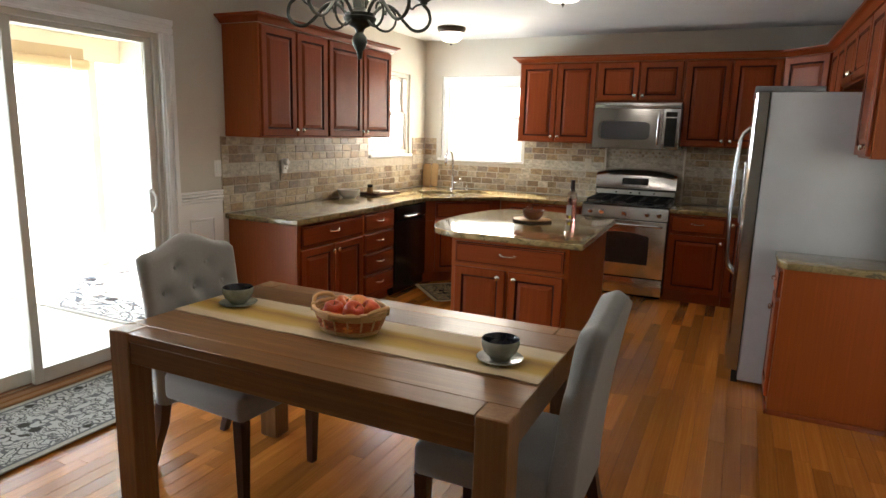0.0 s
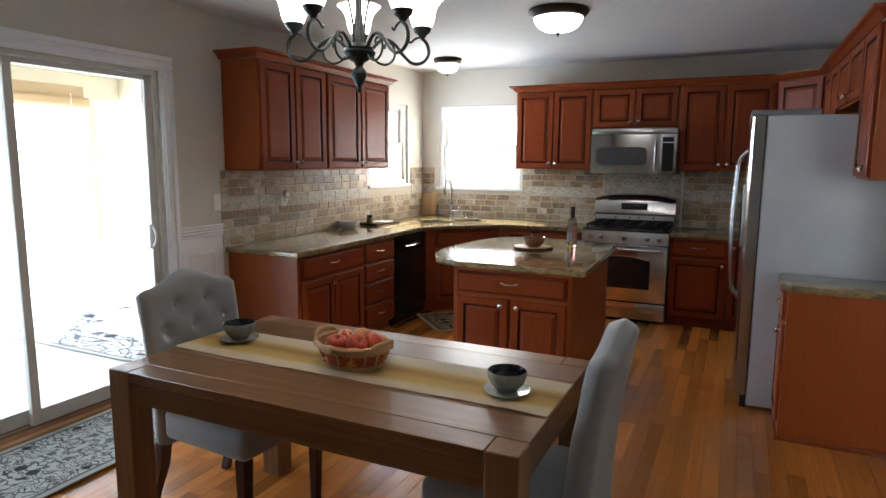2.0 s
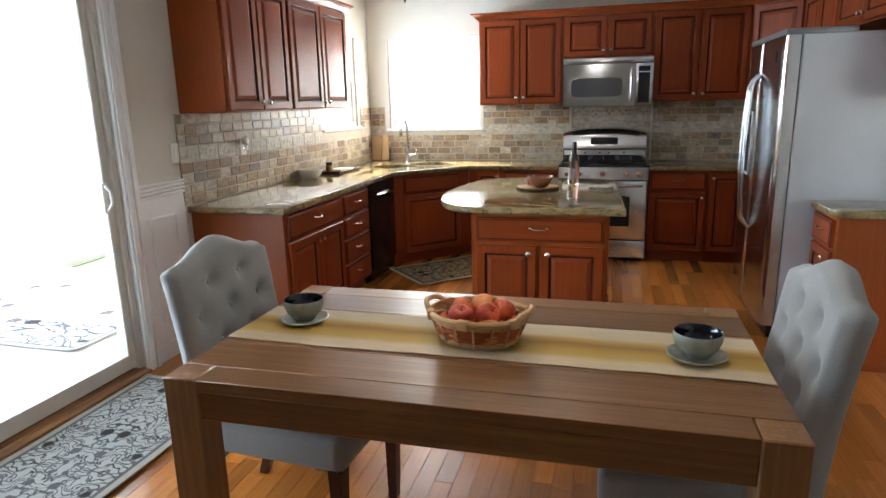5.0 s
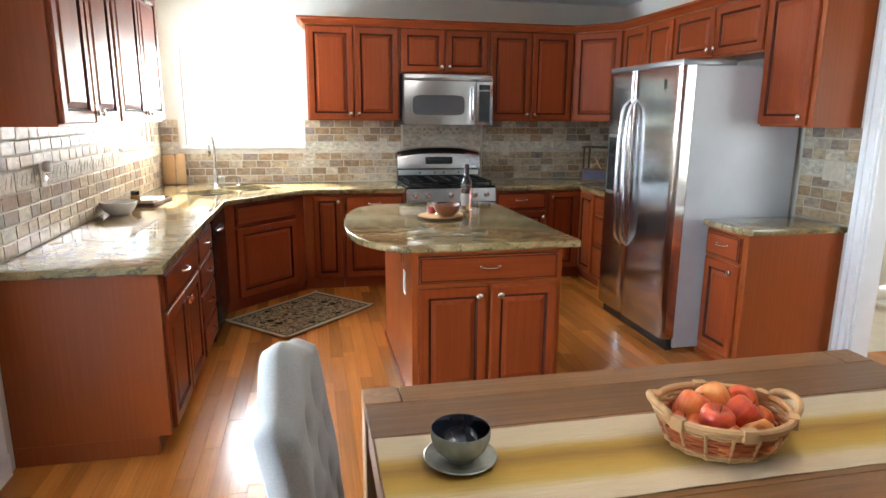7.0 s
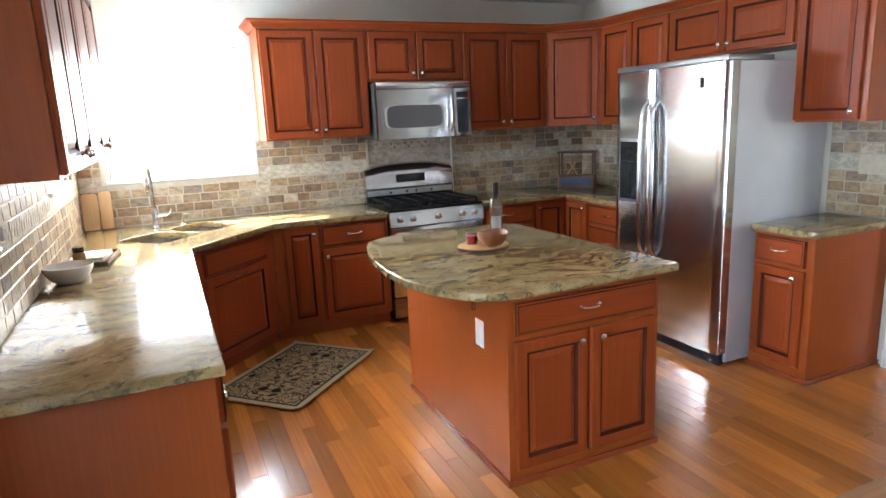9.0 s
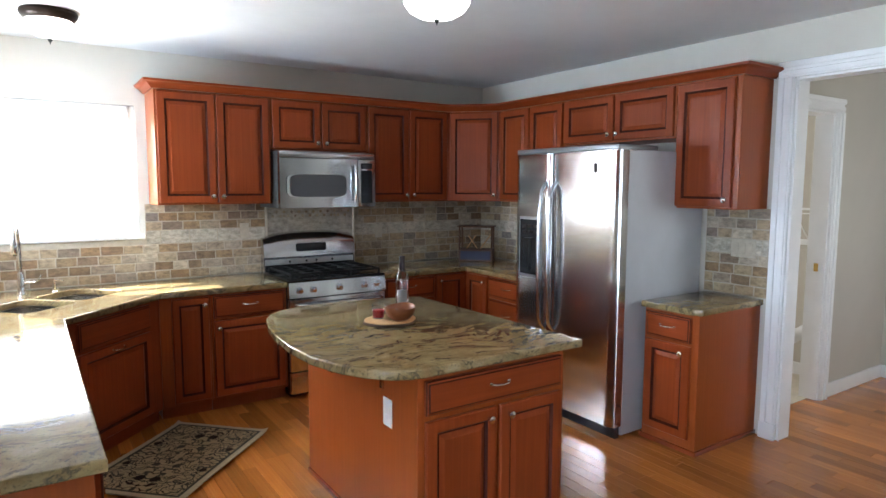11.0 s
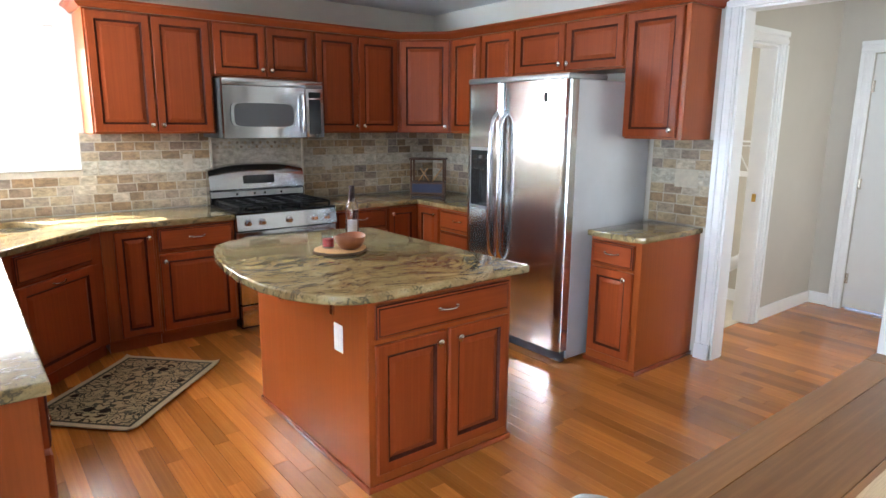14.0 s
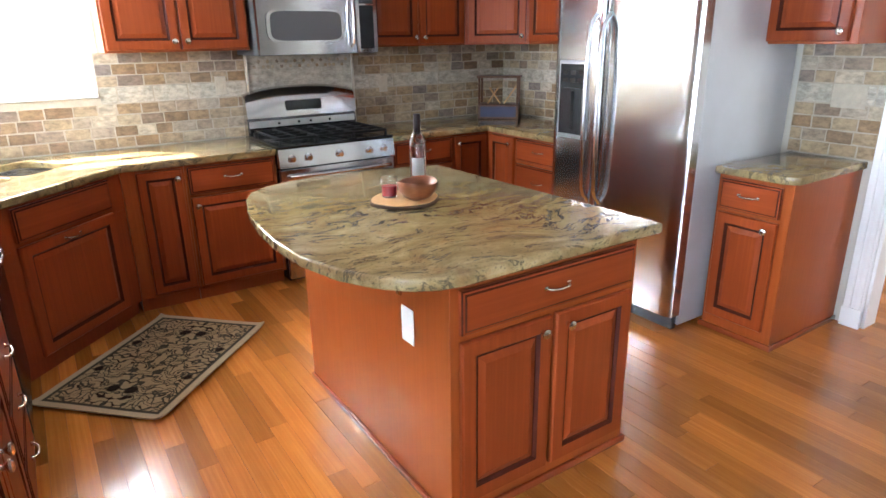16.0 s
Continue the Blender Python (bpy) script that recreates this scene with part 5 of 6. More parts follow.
def apple(x, y, z, tilt, turn, s):
    root = thing("apple", pose(x, y, z, tilt, 0, turn) @ Matrix.Scale(s, 4), "shiny red and yellow apple in the basket", "apple", "apples in the basket")
    body = lathe([(0, 0.022), (0.006, 0.024), (0.015, 0.032), (0.026, 0.0335), (0.035, 0.026), (0.0385, 0.012), (0.0375, -0.004), (0.032, -0.020), (0.024, -0.030), (0.014, -0.0335), (0.006, -0.031), (0, -0.028)], 22)
    for v in body.verts:
        a = math.atan2(v.co.y, v.co.x)
        if v.co.z < 0:
            v.co.x *= 1 + 0.03 * math.cos(5 * a)
            v.co.y *= 1 + 0.03 * math.cos(5 * a)
    part("skin", body, APPLE, root, smooth=80)
    part("stalk", tube([(0, 0, 0.021), (0.001, 0, 0.032), (0.004, 0.001, 0.042)], 0.0014, 6), STALK, root)


rng = random.Random(5)
spots = [(-0.085, 0.0, 0.042), (-0.03, -0.062, 0.042), (0.045, -0.060, 0.042), (0.09, 0.0, 0.042), (0.0, 0.005, 0.042), (-0.04, 0.062, 0.042), (0.045, 0.062, 0.042),
         (-0.055, 0.028, 0.078), (-0.045, -0.042, 0.079), (0.030, -0.028, 0.082), (0.070, 0.030, 0.079), (0.008, 0.045, 0.083)]
for dx, dy, dz in spots:
    apple(BASKET[0] + dx, BASKET[1] + dy, TZ + 0.006 + dz - 0.003, rng.uniform(-55, 55), rng.uniform(0, 360), rng.uniform(0.96, 1.06))

# ---- on the island ----
IZ = CT + 0.002
px, py = -2.705, 5.62
out = []
for i in range(40):
    t = 2 * math.pi * i / 40
    out.append((0.142 * math.cos(t) * (1 + 0.04 * math.sin(3 * t + 1) + 0.02 * math.sin(7 * t)), 0.125 * math.sin(t) * (1 + 0.03 * math.cos(4 * t))))
BARK = plain("dark_bark_edge", (0.08, 0.045, 0.025), 0.9, spots=0.4, relief=0.3)
wp = thing("wooden_plate", rot(px, py, IZ, 10), "live-edge pale wooden serving plate on the island", "plate")
part("bark_edge", prism([(1.02 * x, 1.02 * y) for x, y in out], 0.0, 0.014, 0.004), BARK, wp, "dark bark edge")
part("plate_face", prism([(0.985 * x, 0.985 * y) for x, y in out], 0.0142, 0.019, 0.002), WOVEN_WOOD, wp)
wbm = lathe([(0, 0.0), (0.030, 0.0), (0.045, 0.008), (0.062, 0.028), (0.068, 0.050), (0.066, 0.056), (0.062, 0.052), (0.055, 0.028), (0.038, 0.012), (0, 0.008)], 32)
for v in wbm.verts:
    v.co.z += 0.010 * (v.co.x / 0.068) ** 2 * (v.co.z / 0.056)
solid("wooden_bowl", wbm, wood("acacia_bowl_wood", (0.30, 0.11, 0.04), (0.20, 0.06, 0.02), (0.10, 0.028, 0.01), stretch=(14, 3, 14), rough=0.3, coat=0.3), "carved dark reddish wooden bowl on the plate", "bowl", m=rot(px + 0.028, py - 0.05, IZ + 0.0195, 30) @ Matrix.Scale(1.18, 4), smooth=60)
cup = thing("candle_glass", pose(px - 0.045, py + 0.045, IZ + 0.0195), "clear glass tumbler holding a red candle", "candle")
part("glass", lathe([(0, 0), (0.028, 0), (0.030, 0.003), (0.034, 0.078), (0.0325, 0.078), (0.0285, 0.006), (0, 0.006)], 28), GLASS, cup)
part("candle_wax", lathe([(0, 0.0065), (0.0280, 0.0065), (0.0298, 0.046), (0.010, 0.045), (0, 0.044)], 28), plain("red_wax", (0.55, 0.022, 0.03), 0.4), cup, "red wax")
bt = thing("wine_bottle", pose(-2.475, 5.895, IZ), "clear glass wine bottle with dark red capsule", "bottle")
part("glass", lathe([(0, 0.004), (0.020, 0.002), (0.034, 0), (0.037, 0.006), (0.037, 0.175), (0.034, 0.195), (0.020, 0.222), (0.0145, 0.24), (0.0145, 0.27), (0.0128, 0.27), (0.0128, 0.24), (0.018, 0.222), (0.031, 0.194), (0.034, 0.174), (0.034, 0.008), (0, 0.010)], 32), glass_mat("bottle_glass", (0.93, 0.90, 0.88)), bt)
part("capsule", lathe([(0.0150, 0.215), (0.0165, 0.245), (0.0158, 0.30), (0.0150, 0.304), (0, 0.305)], 24), plain("dark_red_capsule", (0.018, 0.007, 0.009), 0.35), bt, "dark red foil capsule")
part("wine", lathe([(0, 0.0105), (0.0335, 0.0085), (0.0335, 0.165), (0, 0.165)], 28), glass_mat("pale_wine", (0.72, 0.34, 0.34)), bt)


def label_band(r, z0, z1, a0, a1, n=12):
    bm = bmesh.new()
    rows = [[bm.verts.new((r * math.cos(radians(a0 + (a1 - a0) * i / n)), r * math.sin(radians(a0 + (a1 - a0) * i / n)), z)) for i in range(n + 1)] for z in (z0, z1)]
    for i in range(n):
        bm.faces.new((rows[0][i], rows[0][i + 1], rows[1][i + 1], rows[1][i]))
    bmesh.ops.recalc_face_normals(bm, faces=bm.faces[:])
    bmesh.ops.solidify(bm, geom=bm.faces[:], thickness=0.0004)
    return bm


part("label", label_band(0.0376, 0.035, 0.115, 195, 285), plain("pale_label_paper", (0.38, 0.37, 0.37), 0.7), bt, "pale paper label")
part("label_stripe", label_band(0.0381, 0.012, 0.033, 215, 250, 8), plain("brown_label_band", (0.16, 0.05, 0.02), 0.6), bt)
part("sticker", label_band(0.0381, 0.012, 0.034, 256, 282, 8), plain("yellow_sticker", (0.75, 0.62, 0.03), 0.5), bt, "yellow sticker")

# ---- sink corner ----
sink = thing("kitchen_sink", rot(SINK_C.x, SINK_C.y, 0, 45), "undermount stainless steel double-bowl sink", "sink")
for sx in (-0.205, 0.205):
    o = rounded_rect(sx, 0, 0.372, 0.392, 0.065, 0)
    i2 = rounded_rect(sx, 0, 0.345, 0.365, 0.075, 0)
    b = bmesh.new()
    loops = [[b.verts.new((x, y, z)) for x, y in lp] for lp, z in ((o, BH - 0.0015), (o, BH - 0.003), (i2, BH - 0.17), (rounded_rect(sx, 0, 0.25, 0.27, 0.06, 0), BH - 0.185))]
    for a, c in zip(loops, loops[1:]):
        for q in range(len(a)):
            b.faces.new((a[q], a[(q + 1) % len(a)], c[(q + 1) % len(a)], c[q]))
    b.faces.new(loops[-1])
    bmesh.ops.recalc_face_normals(b, faces=b.faces[:])
    part("basin", b, STEEL, sink)
    part("drain", moved(lathe([(0, 0.002), (0.03, 0.002), (0.042, 0.004), (0.044, 0), (0, 0)], 20), pose(sx, 0.0, BH - 0.184)), CHROME, sink)
fx, fy = -4.285, 7.625
fa = thing("kitchen_faucet", rot(fx, fy, CT + 0.001, -100), "tall brushed steel pull-down gooseneck faucet", "faucet")
part("base", lathe([(0, 0), (0.030, 0), (0.030, 0.006), (0.024, 0.014), (0.021, 0.05), (0.021, 0.13), (0.017, 0.145), (0, 0.145)], 24), CHROME, fa)
part("neck", tube(smooth_path([(0, 0, 0.14), (0, 0, 0.31), (0.008, 0, 0.375), (0.04, 0, 0.425), (0.085, 0, 0.434), (0.122, 0, 0.408), (0.135, 0, 0.36)], 5), 0.0125, 14), CHROME, fa)
part("spray_head", moved(lathe([(0, 0), (0.017, 0), (0.020, 0.01), (0.019, 0.07), (0.0135, 0.095), (0, 0.095)], 20), pose(0.139, 0, 0.265, 0, 3)), CHROME, fa)
part("lever", tube(smooth_path([(0.0, 0.02, 0.075), (0.0, 0.07, 0.078), (0.01, 0.095, 0.088), (0.02, 0.115, 0.125)], 4), 0.008, 10, lambda t: 1.1 - 0.5 * t), CHROME, fa)
so = thing("soap_dispenser", rot(-4.105, 7.63, CT + 0.001, 0), "small chrome soap dispenser beside the sink", "soap dispenser")
part("pump_base", lathe([(0, 0), (0.020, 0), (0.020, 0.004), (0.012, 0.010), (0.011, 0.055), (0, 0.055)], 18), CHROME, so)
part("pump_spout", tube([(0, 0, 0.054), (0, 0, 0.075), (0.01, -0.01, 0.082), (0.05, -0.045, 0.078)], 0.006, 8), CHROME, so)
for i, (bx, w, hh, by) in enumerate(((-4.695, 0.105, 0.26, 7.772), (-4.595, 0.08, 0.27, 7.776))):
    o = [(x, z + hh / 2) for x, z in rounded_rect(0, 0, w, hh, 0.025, 0)]
    b = moved(prism(o, 0, 0.018, 0.004), Matrix(((1, 0, 0, 0), (0, 0, 1, 0), (0, 1, 0, 0), (0, 0, 0, 1))))
    bmesh.ops.recalc_face_normals(b, faces=b.faces[:])
    solid("cutting_board", b, wood("maple_board_%s" % ("dark" if i else "light"), (0.66, 0.47, 0.26), (0.56, 0.37, 0.18), (0.42, 0.25, 0.11), rough=0.5), "pale wooden cutting board leaning on the tiles", "cutting board", m=pose(bx, by, CT + 0.001, -5), group="cutting boards")

# ---- left worktop ----
wbowl = lathe([(0, 0), (0.055, 0), (0.060, 0.004), (0.085, 0.025), (0.105, 0.062), (0.108, 0.080), (0.104, 0.081), (0.098, 0.062), (0.078, 0.028), (0.05, 0.012), (0, 0.010)], 40)
solid("serving_bowl", wbowl, plain("white_ribbed_porcelain", (0.66, 0.64, 0.60), 0.2, spots=0.05, coat=0.3), "white porcelain serving bowl on the granite", "bowl", m=pose(-4.652, 6.09, CT + 0.001), smooth=60)
tray = thing("serving_tray", rot(-4.60, 6.57, CT + 0.001, 84), "dark rectangular serving tray with raised rim", "tray")
part("tray_base", box(-0.19, -0.11, 0, 0.19, 0.11, 0.008, 0.003), LEG_DARK, tray)
part("tray_rim", joined(box(-0.19, -0.11, 0.008, 0.19, -0.098, 0.026, 0.003), box(-0.19, 0.098, 0.008, 0.19, 0.11, 0.026, 0.003), box(-0.19, -0.098, 0.008, -0.178, 0.098, 0.026, 0.003), box(0.178, -0.098, 0.008, 0.19, 0.098, 0.026, 0.003)), LEG_DARK, tray)
solid("folded_towel", joined(box(-0.15, -0.075, 0, 0.08, 0.075, 0.014, 0.006, 2), box(-0.148, -0.072, 0.0142, 0.078, 0.074, 0.027, 0.006, 2)), fabric("cream_towel", (0.62, 0.57, 0.46)), "cream folded towel on the dark tray", "towel", m=rot(-4.59, 6.62, CT + 0.0095, 82), smooth=60)
jar = thing("spice_jar", pose(-4.645, 6.45, CT + 0.0095), "small glass jar with dark lid on the tray", "jar")
part("jar_body", lathe([(0, 0), (0.026, 0), (0.030, 0.006), (0.031, 0.055), (0.022, 0.068), (0, 0.068)], 22), plain("brown_jar_contents", (0.25, 0.14, 0.05), 0.15, coat=0.5), jar)
part("lid", lathe([(0.0225, 0.0682), (0.027, 0.0682), (0.028, 0.095), (0.015, 0.092), (0, 0.092)], 22), BLACK, jar, "dark lid")

# ---- corner by the refrigerator ----
rackm = wood("dark_brown_rack_wood", (0.13, 0.06, 0.03), (0.09, 0.04, 0.02), (0.05, 0.02, 0.01), rough=0.5)
rk = thing("countertop_organizer", rot(-0.735, 7.50, CT + 0.001, -45), "dark wood countertop organizer with navy bin and crossed sticks", "organizer")
part("bin", box(-0.16, -0.085, 0, 0.16, 0.085, 0.115, 0.004), rackm, rk)
part("bin_panel", box(-0.140, -0.0885, 0.018, 0.140, -0.0853, 0.098, 0.001), plain("navy_panel", (0.018, 0.022, 0.06), 0.4), rk, "navy blue front panel")
for sx in (-0.15, 0.15):
    for sy in (-0.075, 0.075):
        part("post", box(sx - 0.008, sy - 0.008, 0.1155, sx + 0.008, sy + 0.008, 0.315, 0.002), rackm, rk)
part("top_shelf", box(-0.17, -0.09, 0.3155, 0.17, 0.09, 0.331, 0.003), rackm, rk)
for a, b in (((-0.09, 0.116), (-0.01, 0.235)), ((0.01, 0.116), (-0.08, 0.235)), ((0.04, 0.116), (0.13, 0.245))):
    part("stick", tube([(a[0], -0.02, a[1]), (b[0], 0.02, b[1])], 0.006, 8), WOVEN_WOOD, rk, "pale wooden stick")


# ---- plates on the walls ----
STONE_PLATE = plain("stone_coloured_plate", (0.50, 0.45, 0.35), 0.45, spots=0.1, scale=30)


def wall_plate(m, w, h, kind, label, mt=WHITE_PLASTIC):
    root = thing(kind, m, label, "wall plate", "wall plates")
    part("cover", box(-w / 2, -0.006, -h / 2, w / 2, -0.0005, h / 2, 0.003), mt, root)
    n = max(1, round(w / 0.065))
    for i in range(n):
        cx = (i - (n - 1) / 2) * 0.046
        part("rocker", box(cx - 0.0165, -0.0095, -0.034, cx + 0.0165, -0.0062, 0.034, 0.002), mt, root)
    return root


TP = 0.013
wall_plate(rot(XL + TP, 5.285, 1.20, 90), 0.072, 0.118, "wall_outlet", "white outlet plate on the tiled backsplash")
wall_plate(rot(XL + 0.001, 4.612 - 0.045, 1.21, 90), 0.072, 0.118, "light_switch", "white light switch plate at the tile edge")
wall_plate(rot(-2.80, YB - TP, 1.22, 0), 0.072, 0.118, "wall_outlet", "stone-coloured outlet plate on the tiled backsplash", STONE_PLATE)
wall_plate(rot(-1.60, YB - TP, 1.17, 0), 0.072, 0.118, "wall_outlet", "stone-coloured outlet plate on the tiled backsplash", STONE_PLATE)
wall_plate(rot(XR - TP, 5.065, 1.185, -90), 0.165, 0.118, "light_switch", "stone-coloured triple switch plate on the tiled backsplash", STONE_PLATE)
plug = thing("plug_in_freshener", rot(XL + TP + 0.0095, 5.285, 1.215, 90), "small white plug-in air freshener in the outlet", "plug-in")
part("case", moved(lathe([(0, 0), (0.020, 0), (0.024, 0.008), (0.024, 0.028), (0.018, 0.036), (0, 0.038)], 20), pose(0, 0, 0.022, 90) @ Matrix.Diagonal((1, 1.15, 1, 1))), WHITE_PLASTIC, plug)
part("bottle", moved(lathe([(0, -0.040), (0.012, -0.040), (0.015, -0.036), (0.015, -0.014), (0.009, -0.008), (0, -0.008)], 16), pose(0, -0.020, 0.0)), GLASS, plug, "clear scent bottle")
part("support_bracket", joined(box(-0.24, 0.27, BH - 0.012, 0.0, 0.295, BH - 0.001, 0.002), box(-0.012, 0.27, BH - 0.12, -0.001, 0.295, BH - 0.0125, 0.002)), NICKEL, island, "steel support bracket under the overhang")


# ---- rugs ----
def rug_mat(name, w, l, field, dark, accent, border, dense=1.0):
    m, nt, b = material(name)
    c0 = node(nt, "ShaderNodeTexCoord").outputs["Object"]
    sep = node(nt, "ShaderNodeSeparateXYZ", Vector=c0)

    def inset(sock, half):
        a = node(nt, "ShaderNodeMath", (("operation", "ABSOLUTE"),), i0=sock).outputs[0]
        return node(nt, "ShaderNodeMath", (("operation", "SUBTRACT"),), i0=half, i1=a).outputs[0]
    d = node(nt, "ShaderNodeMath", (("operation", "MINIMUM"),), i0=inset(sep.outputs["X"], w / 2), i1=inset(sep.outputs["Y"], l / 2)).outputs[0]
    ab = node(nt, "ShaderNodeVectorMath", (("operation", "ABSOLUTE"),), i0=c0).outputs[0]
    wn = node(nt, "ShaderNodeTexNoise", Vector=ab, Scale=7.0 * dense, Detail=2.0).outputs["Color"]
    wv = node(nt, "ShaderNodeVectorMath", (("operation", "MULTIPLY_ADD"),), i0=wn, i1=(0.22, 0.22, 0.22), i2=ab).outputs[0]
    rings = node(nt, "ShaderNodeTexVoronoi", (("feature", "DISTANCE_TO_EDGE"),), Vector=wv, Scale=9.0 * dense).outputs["Distance"]
    wave = node(nt, "ShaderNodeTexWave", (("wave_type", "RINGS"),), Vector=wv, Scale=3.6 * dense, Distortion=6.0, Detail=2.0).outputs["Fac"]
    scroll = ramp(nt, wave, ((0.36, grey(0)), (0.43, grey(1)), (0.62, grey(1)), (0.70, grey(0))))
    vine = ramp(nt, rings, ((0.0, grey(1)), (0.035, grey(1)), (0.06, grey(0))))
    blob = ramp(nt, node(nt, "ShaderNodeTexVoronoi", Vector=ab, Scale=6.5 * dense).outputs["Distance"], ((0.20, grey(1)), (0.27, grey(0))))
    c = mix(nt, scroll, field, dark)
    c = mix(nt, vine, c, accent)
    c = mix(nt, blob, c, tuple(q * 0.7 for q in dark))
    c = mix(nt, ramp(nt, d, ((0.0, grey(1)), (0.046, grey(1)), (0.052, grey(0)))), c, accent)
    c = mix(nt, ramp(nt, d, ((0.0, grey(1)), (0.030, grey(1)), (0.034, grey(0)))), c, border)
    pile = noise_tex(nt, coords(nt), 300, 2)
    c = mix(nt, 0.5, c, ramp(nt, pile, ((0.3, grey(0.6)), (0.7, grey(1.25)))), "MULTIPLY")
    put(nt, b, Base_Color=c, Roughness=1.0, Specular_IOR_Level=0.1)
    bump(nt, b, pile, 0.5, 0.004)
    return m


def rug(name, m, w, l, mat_, label):
    bm = bmesh.new()
    nx, ny = 24, 34
    rows = []
    for i in range(nx + 1):
        row = []
        for j in range(ny + 1):
            x, y = -w / 2 + w * i / nx, -l / 2 + l * j / ny
            cu = max(0, abs(x) / (w / 2) - 0.9) * max(0, abs(y) / (l / 2) - 0.9) * 1.2
            row.append(bm.verts.new((x, y, 0.009 + cu + 0.0015 * math.sin(x * 9 + y * 7))))
        rows.append(row)
    for a, b in zip(rows, rows[1:]):
        for j in range(ny):
            bm.faces.new((a[j], b[j], b[j + 1], a[j + 1]))
    bmesh.ops.recalc_face_normals(bm, faces=bm.faces[:])
    bmesh.ops.solidify(bm, geom=bm.faces[:], thickness=0.0065)
    return solid(name, bm, mat_, label, "rug", m=m, smooth=60)


rug("kitchen_rug", rot(-3.575, 6.575, 0.002, -45), 0.64, 0.93, rug_mat("brown_persian_rug", 0.64, 0.93, (0.30, 0.22, 0.12), (0.018, 0.010, 0.007), (0.045, 0.04, 0.028), (0.38, 0.30, 0.19), 1.25), "brown and beige scroll-patterned rug before the sink")
rug("door_mat", rot(-4.385, 3.17, 0.002, 0), 0.63, 1.74, rug_mat("grey_scroll_mat", 0.63, 1.74, (0.38, 0.365, 0.335), (0.060, 0.053, 0.042), (0.11, 0.108, 0.105), (0.36, 0.32, 0.26), 1.25), "grey and cream scroll-patterned mat inside the patio door")

# ---- utility room ----
sh = thing("wire_shelf", pose(1.10, 5.6, 1.40), "white wire shelf on angled brackets", "shelf")
for i in range(8):
    part("wire", tube([(-0.30 + i * 0.042, -0.40, 0), (-0.30 + i * 0.042, 0.9, 0)], 0.004, 6), TRIM, sh)
for y in (-0.2, 0.5):
    part("bracket", tube([(-0.29, y, -0.004), (-0.004, y, -0.26)], 0.006, 6), TRIM, sh)
part("front_rail", tube([(-0.31, -0.40, -0.03), (-0.31, 0.9, -0.03)], 0.005, 6), TRIM, sh)
structure("tile_ledge", box(1.075, 5.15, 1.10, 1.099, YB, 1.145, 0.004), TRIM, "white ledge along the utility wall", "trim")
do = thing("dryer_outlet", pose(1.097, 5.62, 0.78, 0, 0, -90), "black dryer outlet on a steel plate", "wall plate")
part("steel_plate", box(-0.06, -0.006, -0.06, 0.06, 0, 0.06, 0.003), NICKEL, do)
part("socket", moved(lathe([(0, 0), (0.032, 0), (0.030, 0.025), (0, 0.027)], 20), pose(0, -0.0061, 0, 90)), BLACK, do)

duct = smooth_path([(1.085, 5.26, 0.44), (0.93, 5.42, 0.35), (0.89, 5.72, 0.19), (0.93, 6.05, 0.075), (0.98, 6.5, 0.066)], 24)
solid("dryer_duct", tube(duct, 0.056, 16, lambda t: 1.0 + 0.1 * math.sin(t * 560)), plain("white_foil_duct", (0.72, 0.72, 0.72), 0.35, 0.3), "white flexible ribbed dryer duct on the utility floor", "dryer duct", smooth=60)

# ---- porch beyond the patio door ----
PX = -7.9
structure("porch_floor", box(PX - 0.15, -0.6, -0.22, XL - 0.16, 6.35, -0.10), plain("pale_porch_concrete", (0.55, 0.53, 0.49), 0.7, spots=0.08, scale=3, relief=0.1), "pale concrete porch floor", "floor")
structure("porch_roof", box(PX - 0.4, -0.6, 2.42, XL - 0.16, 6.35, 2.54), TRIM, "cream painted porch ceiling", "ceiling")
por = thing("porch_frame", pose(0, 0, 0), "cream painted porch posts and beams", "porch", kind="structure")
CREAM = plain("cream_porch_paint", (0.66, 0.58, 0.44), 0.6, spots=0.04, scale=4)
part("beam", box(PX - 0.06, -0.5, 2.16, PX + 0.06, 6.3, 2.419, 0.004), CREAM, por)
part("beam", box(PX + 0.061, 6.19, 2.16, XL - 0.17, 6.3, 2.419, 0.004), CREAM, por)
for y in (-0.4, 1.15, 2.7, 4.25, 5.85):
    part("post", box(PX - 0.05, y - 0.05, -0.0995, PX + 0.05, y + 0.05, 2.159, 0.004), CREAM, por)
for x in (-6.4, ):
    part("post", box(x - 0.05, 6.2, -0.0995, x + 0.05, 6.3, 2.159, 0.004), CREAM, por)
for y0, y1 in ((-0.3, 1.05), (1.25, 2.6), (2.8, 4.15), (4.35, 5.75)):
    root = thing("rolled_blind", pose(PX + 0.07, (y0 + y1) / 2, 2.07), "rolled-up beige bamboo blind under the porch beam", "blind", "porch blinds")
    hw = (y1 - y0) / 2
    part("roll", moved(tube([(0.045, -hw, 0.04), (0.045, hw, 0.04)], 0.052, 16), pose(0, 0, 0)), BAMBOO, root)
    part("valance", box(-0.005, -hw, -0.02, 0.006, hw, 0.21, 0.002), BAMBOO, root)
    for y in (-hw * 0.7, hw * 0.7):
        part("cord", tube([(0.10, y, -0.02), (0.10, y, 0.12)], 0.003, 6), WHITE_PLASTIC, root)
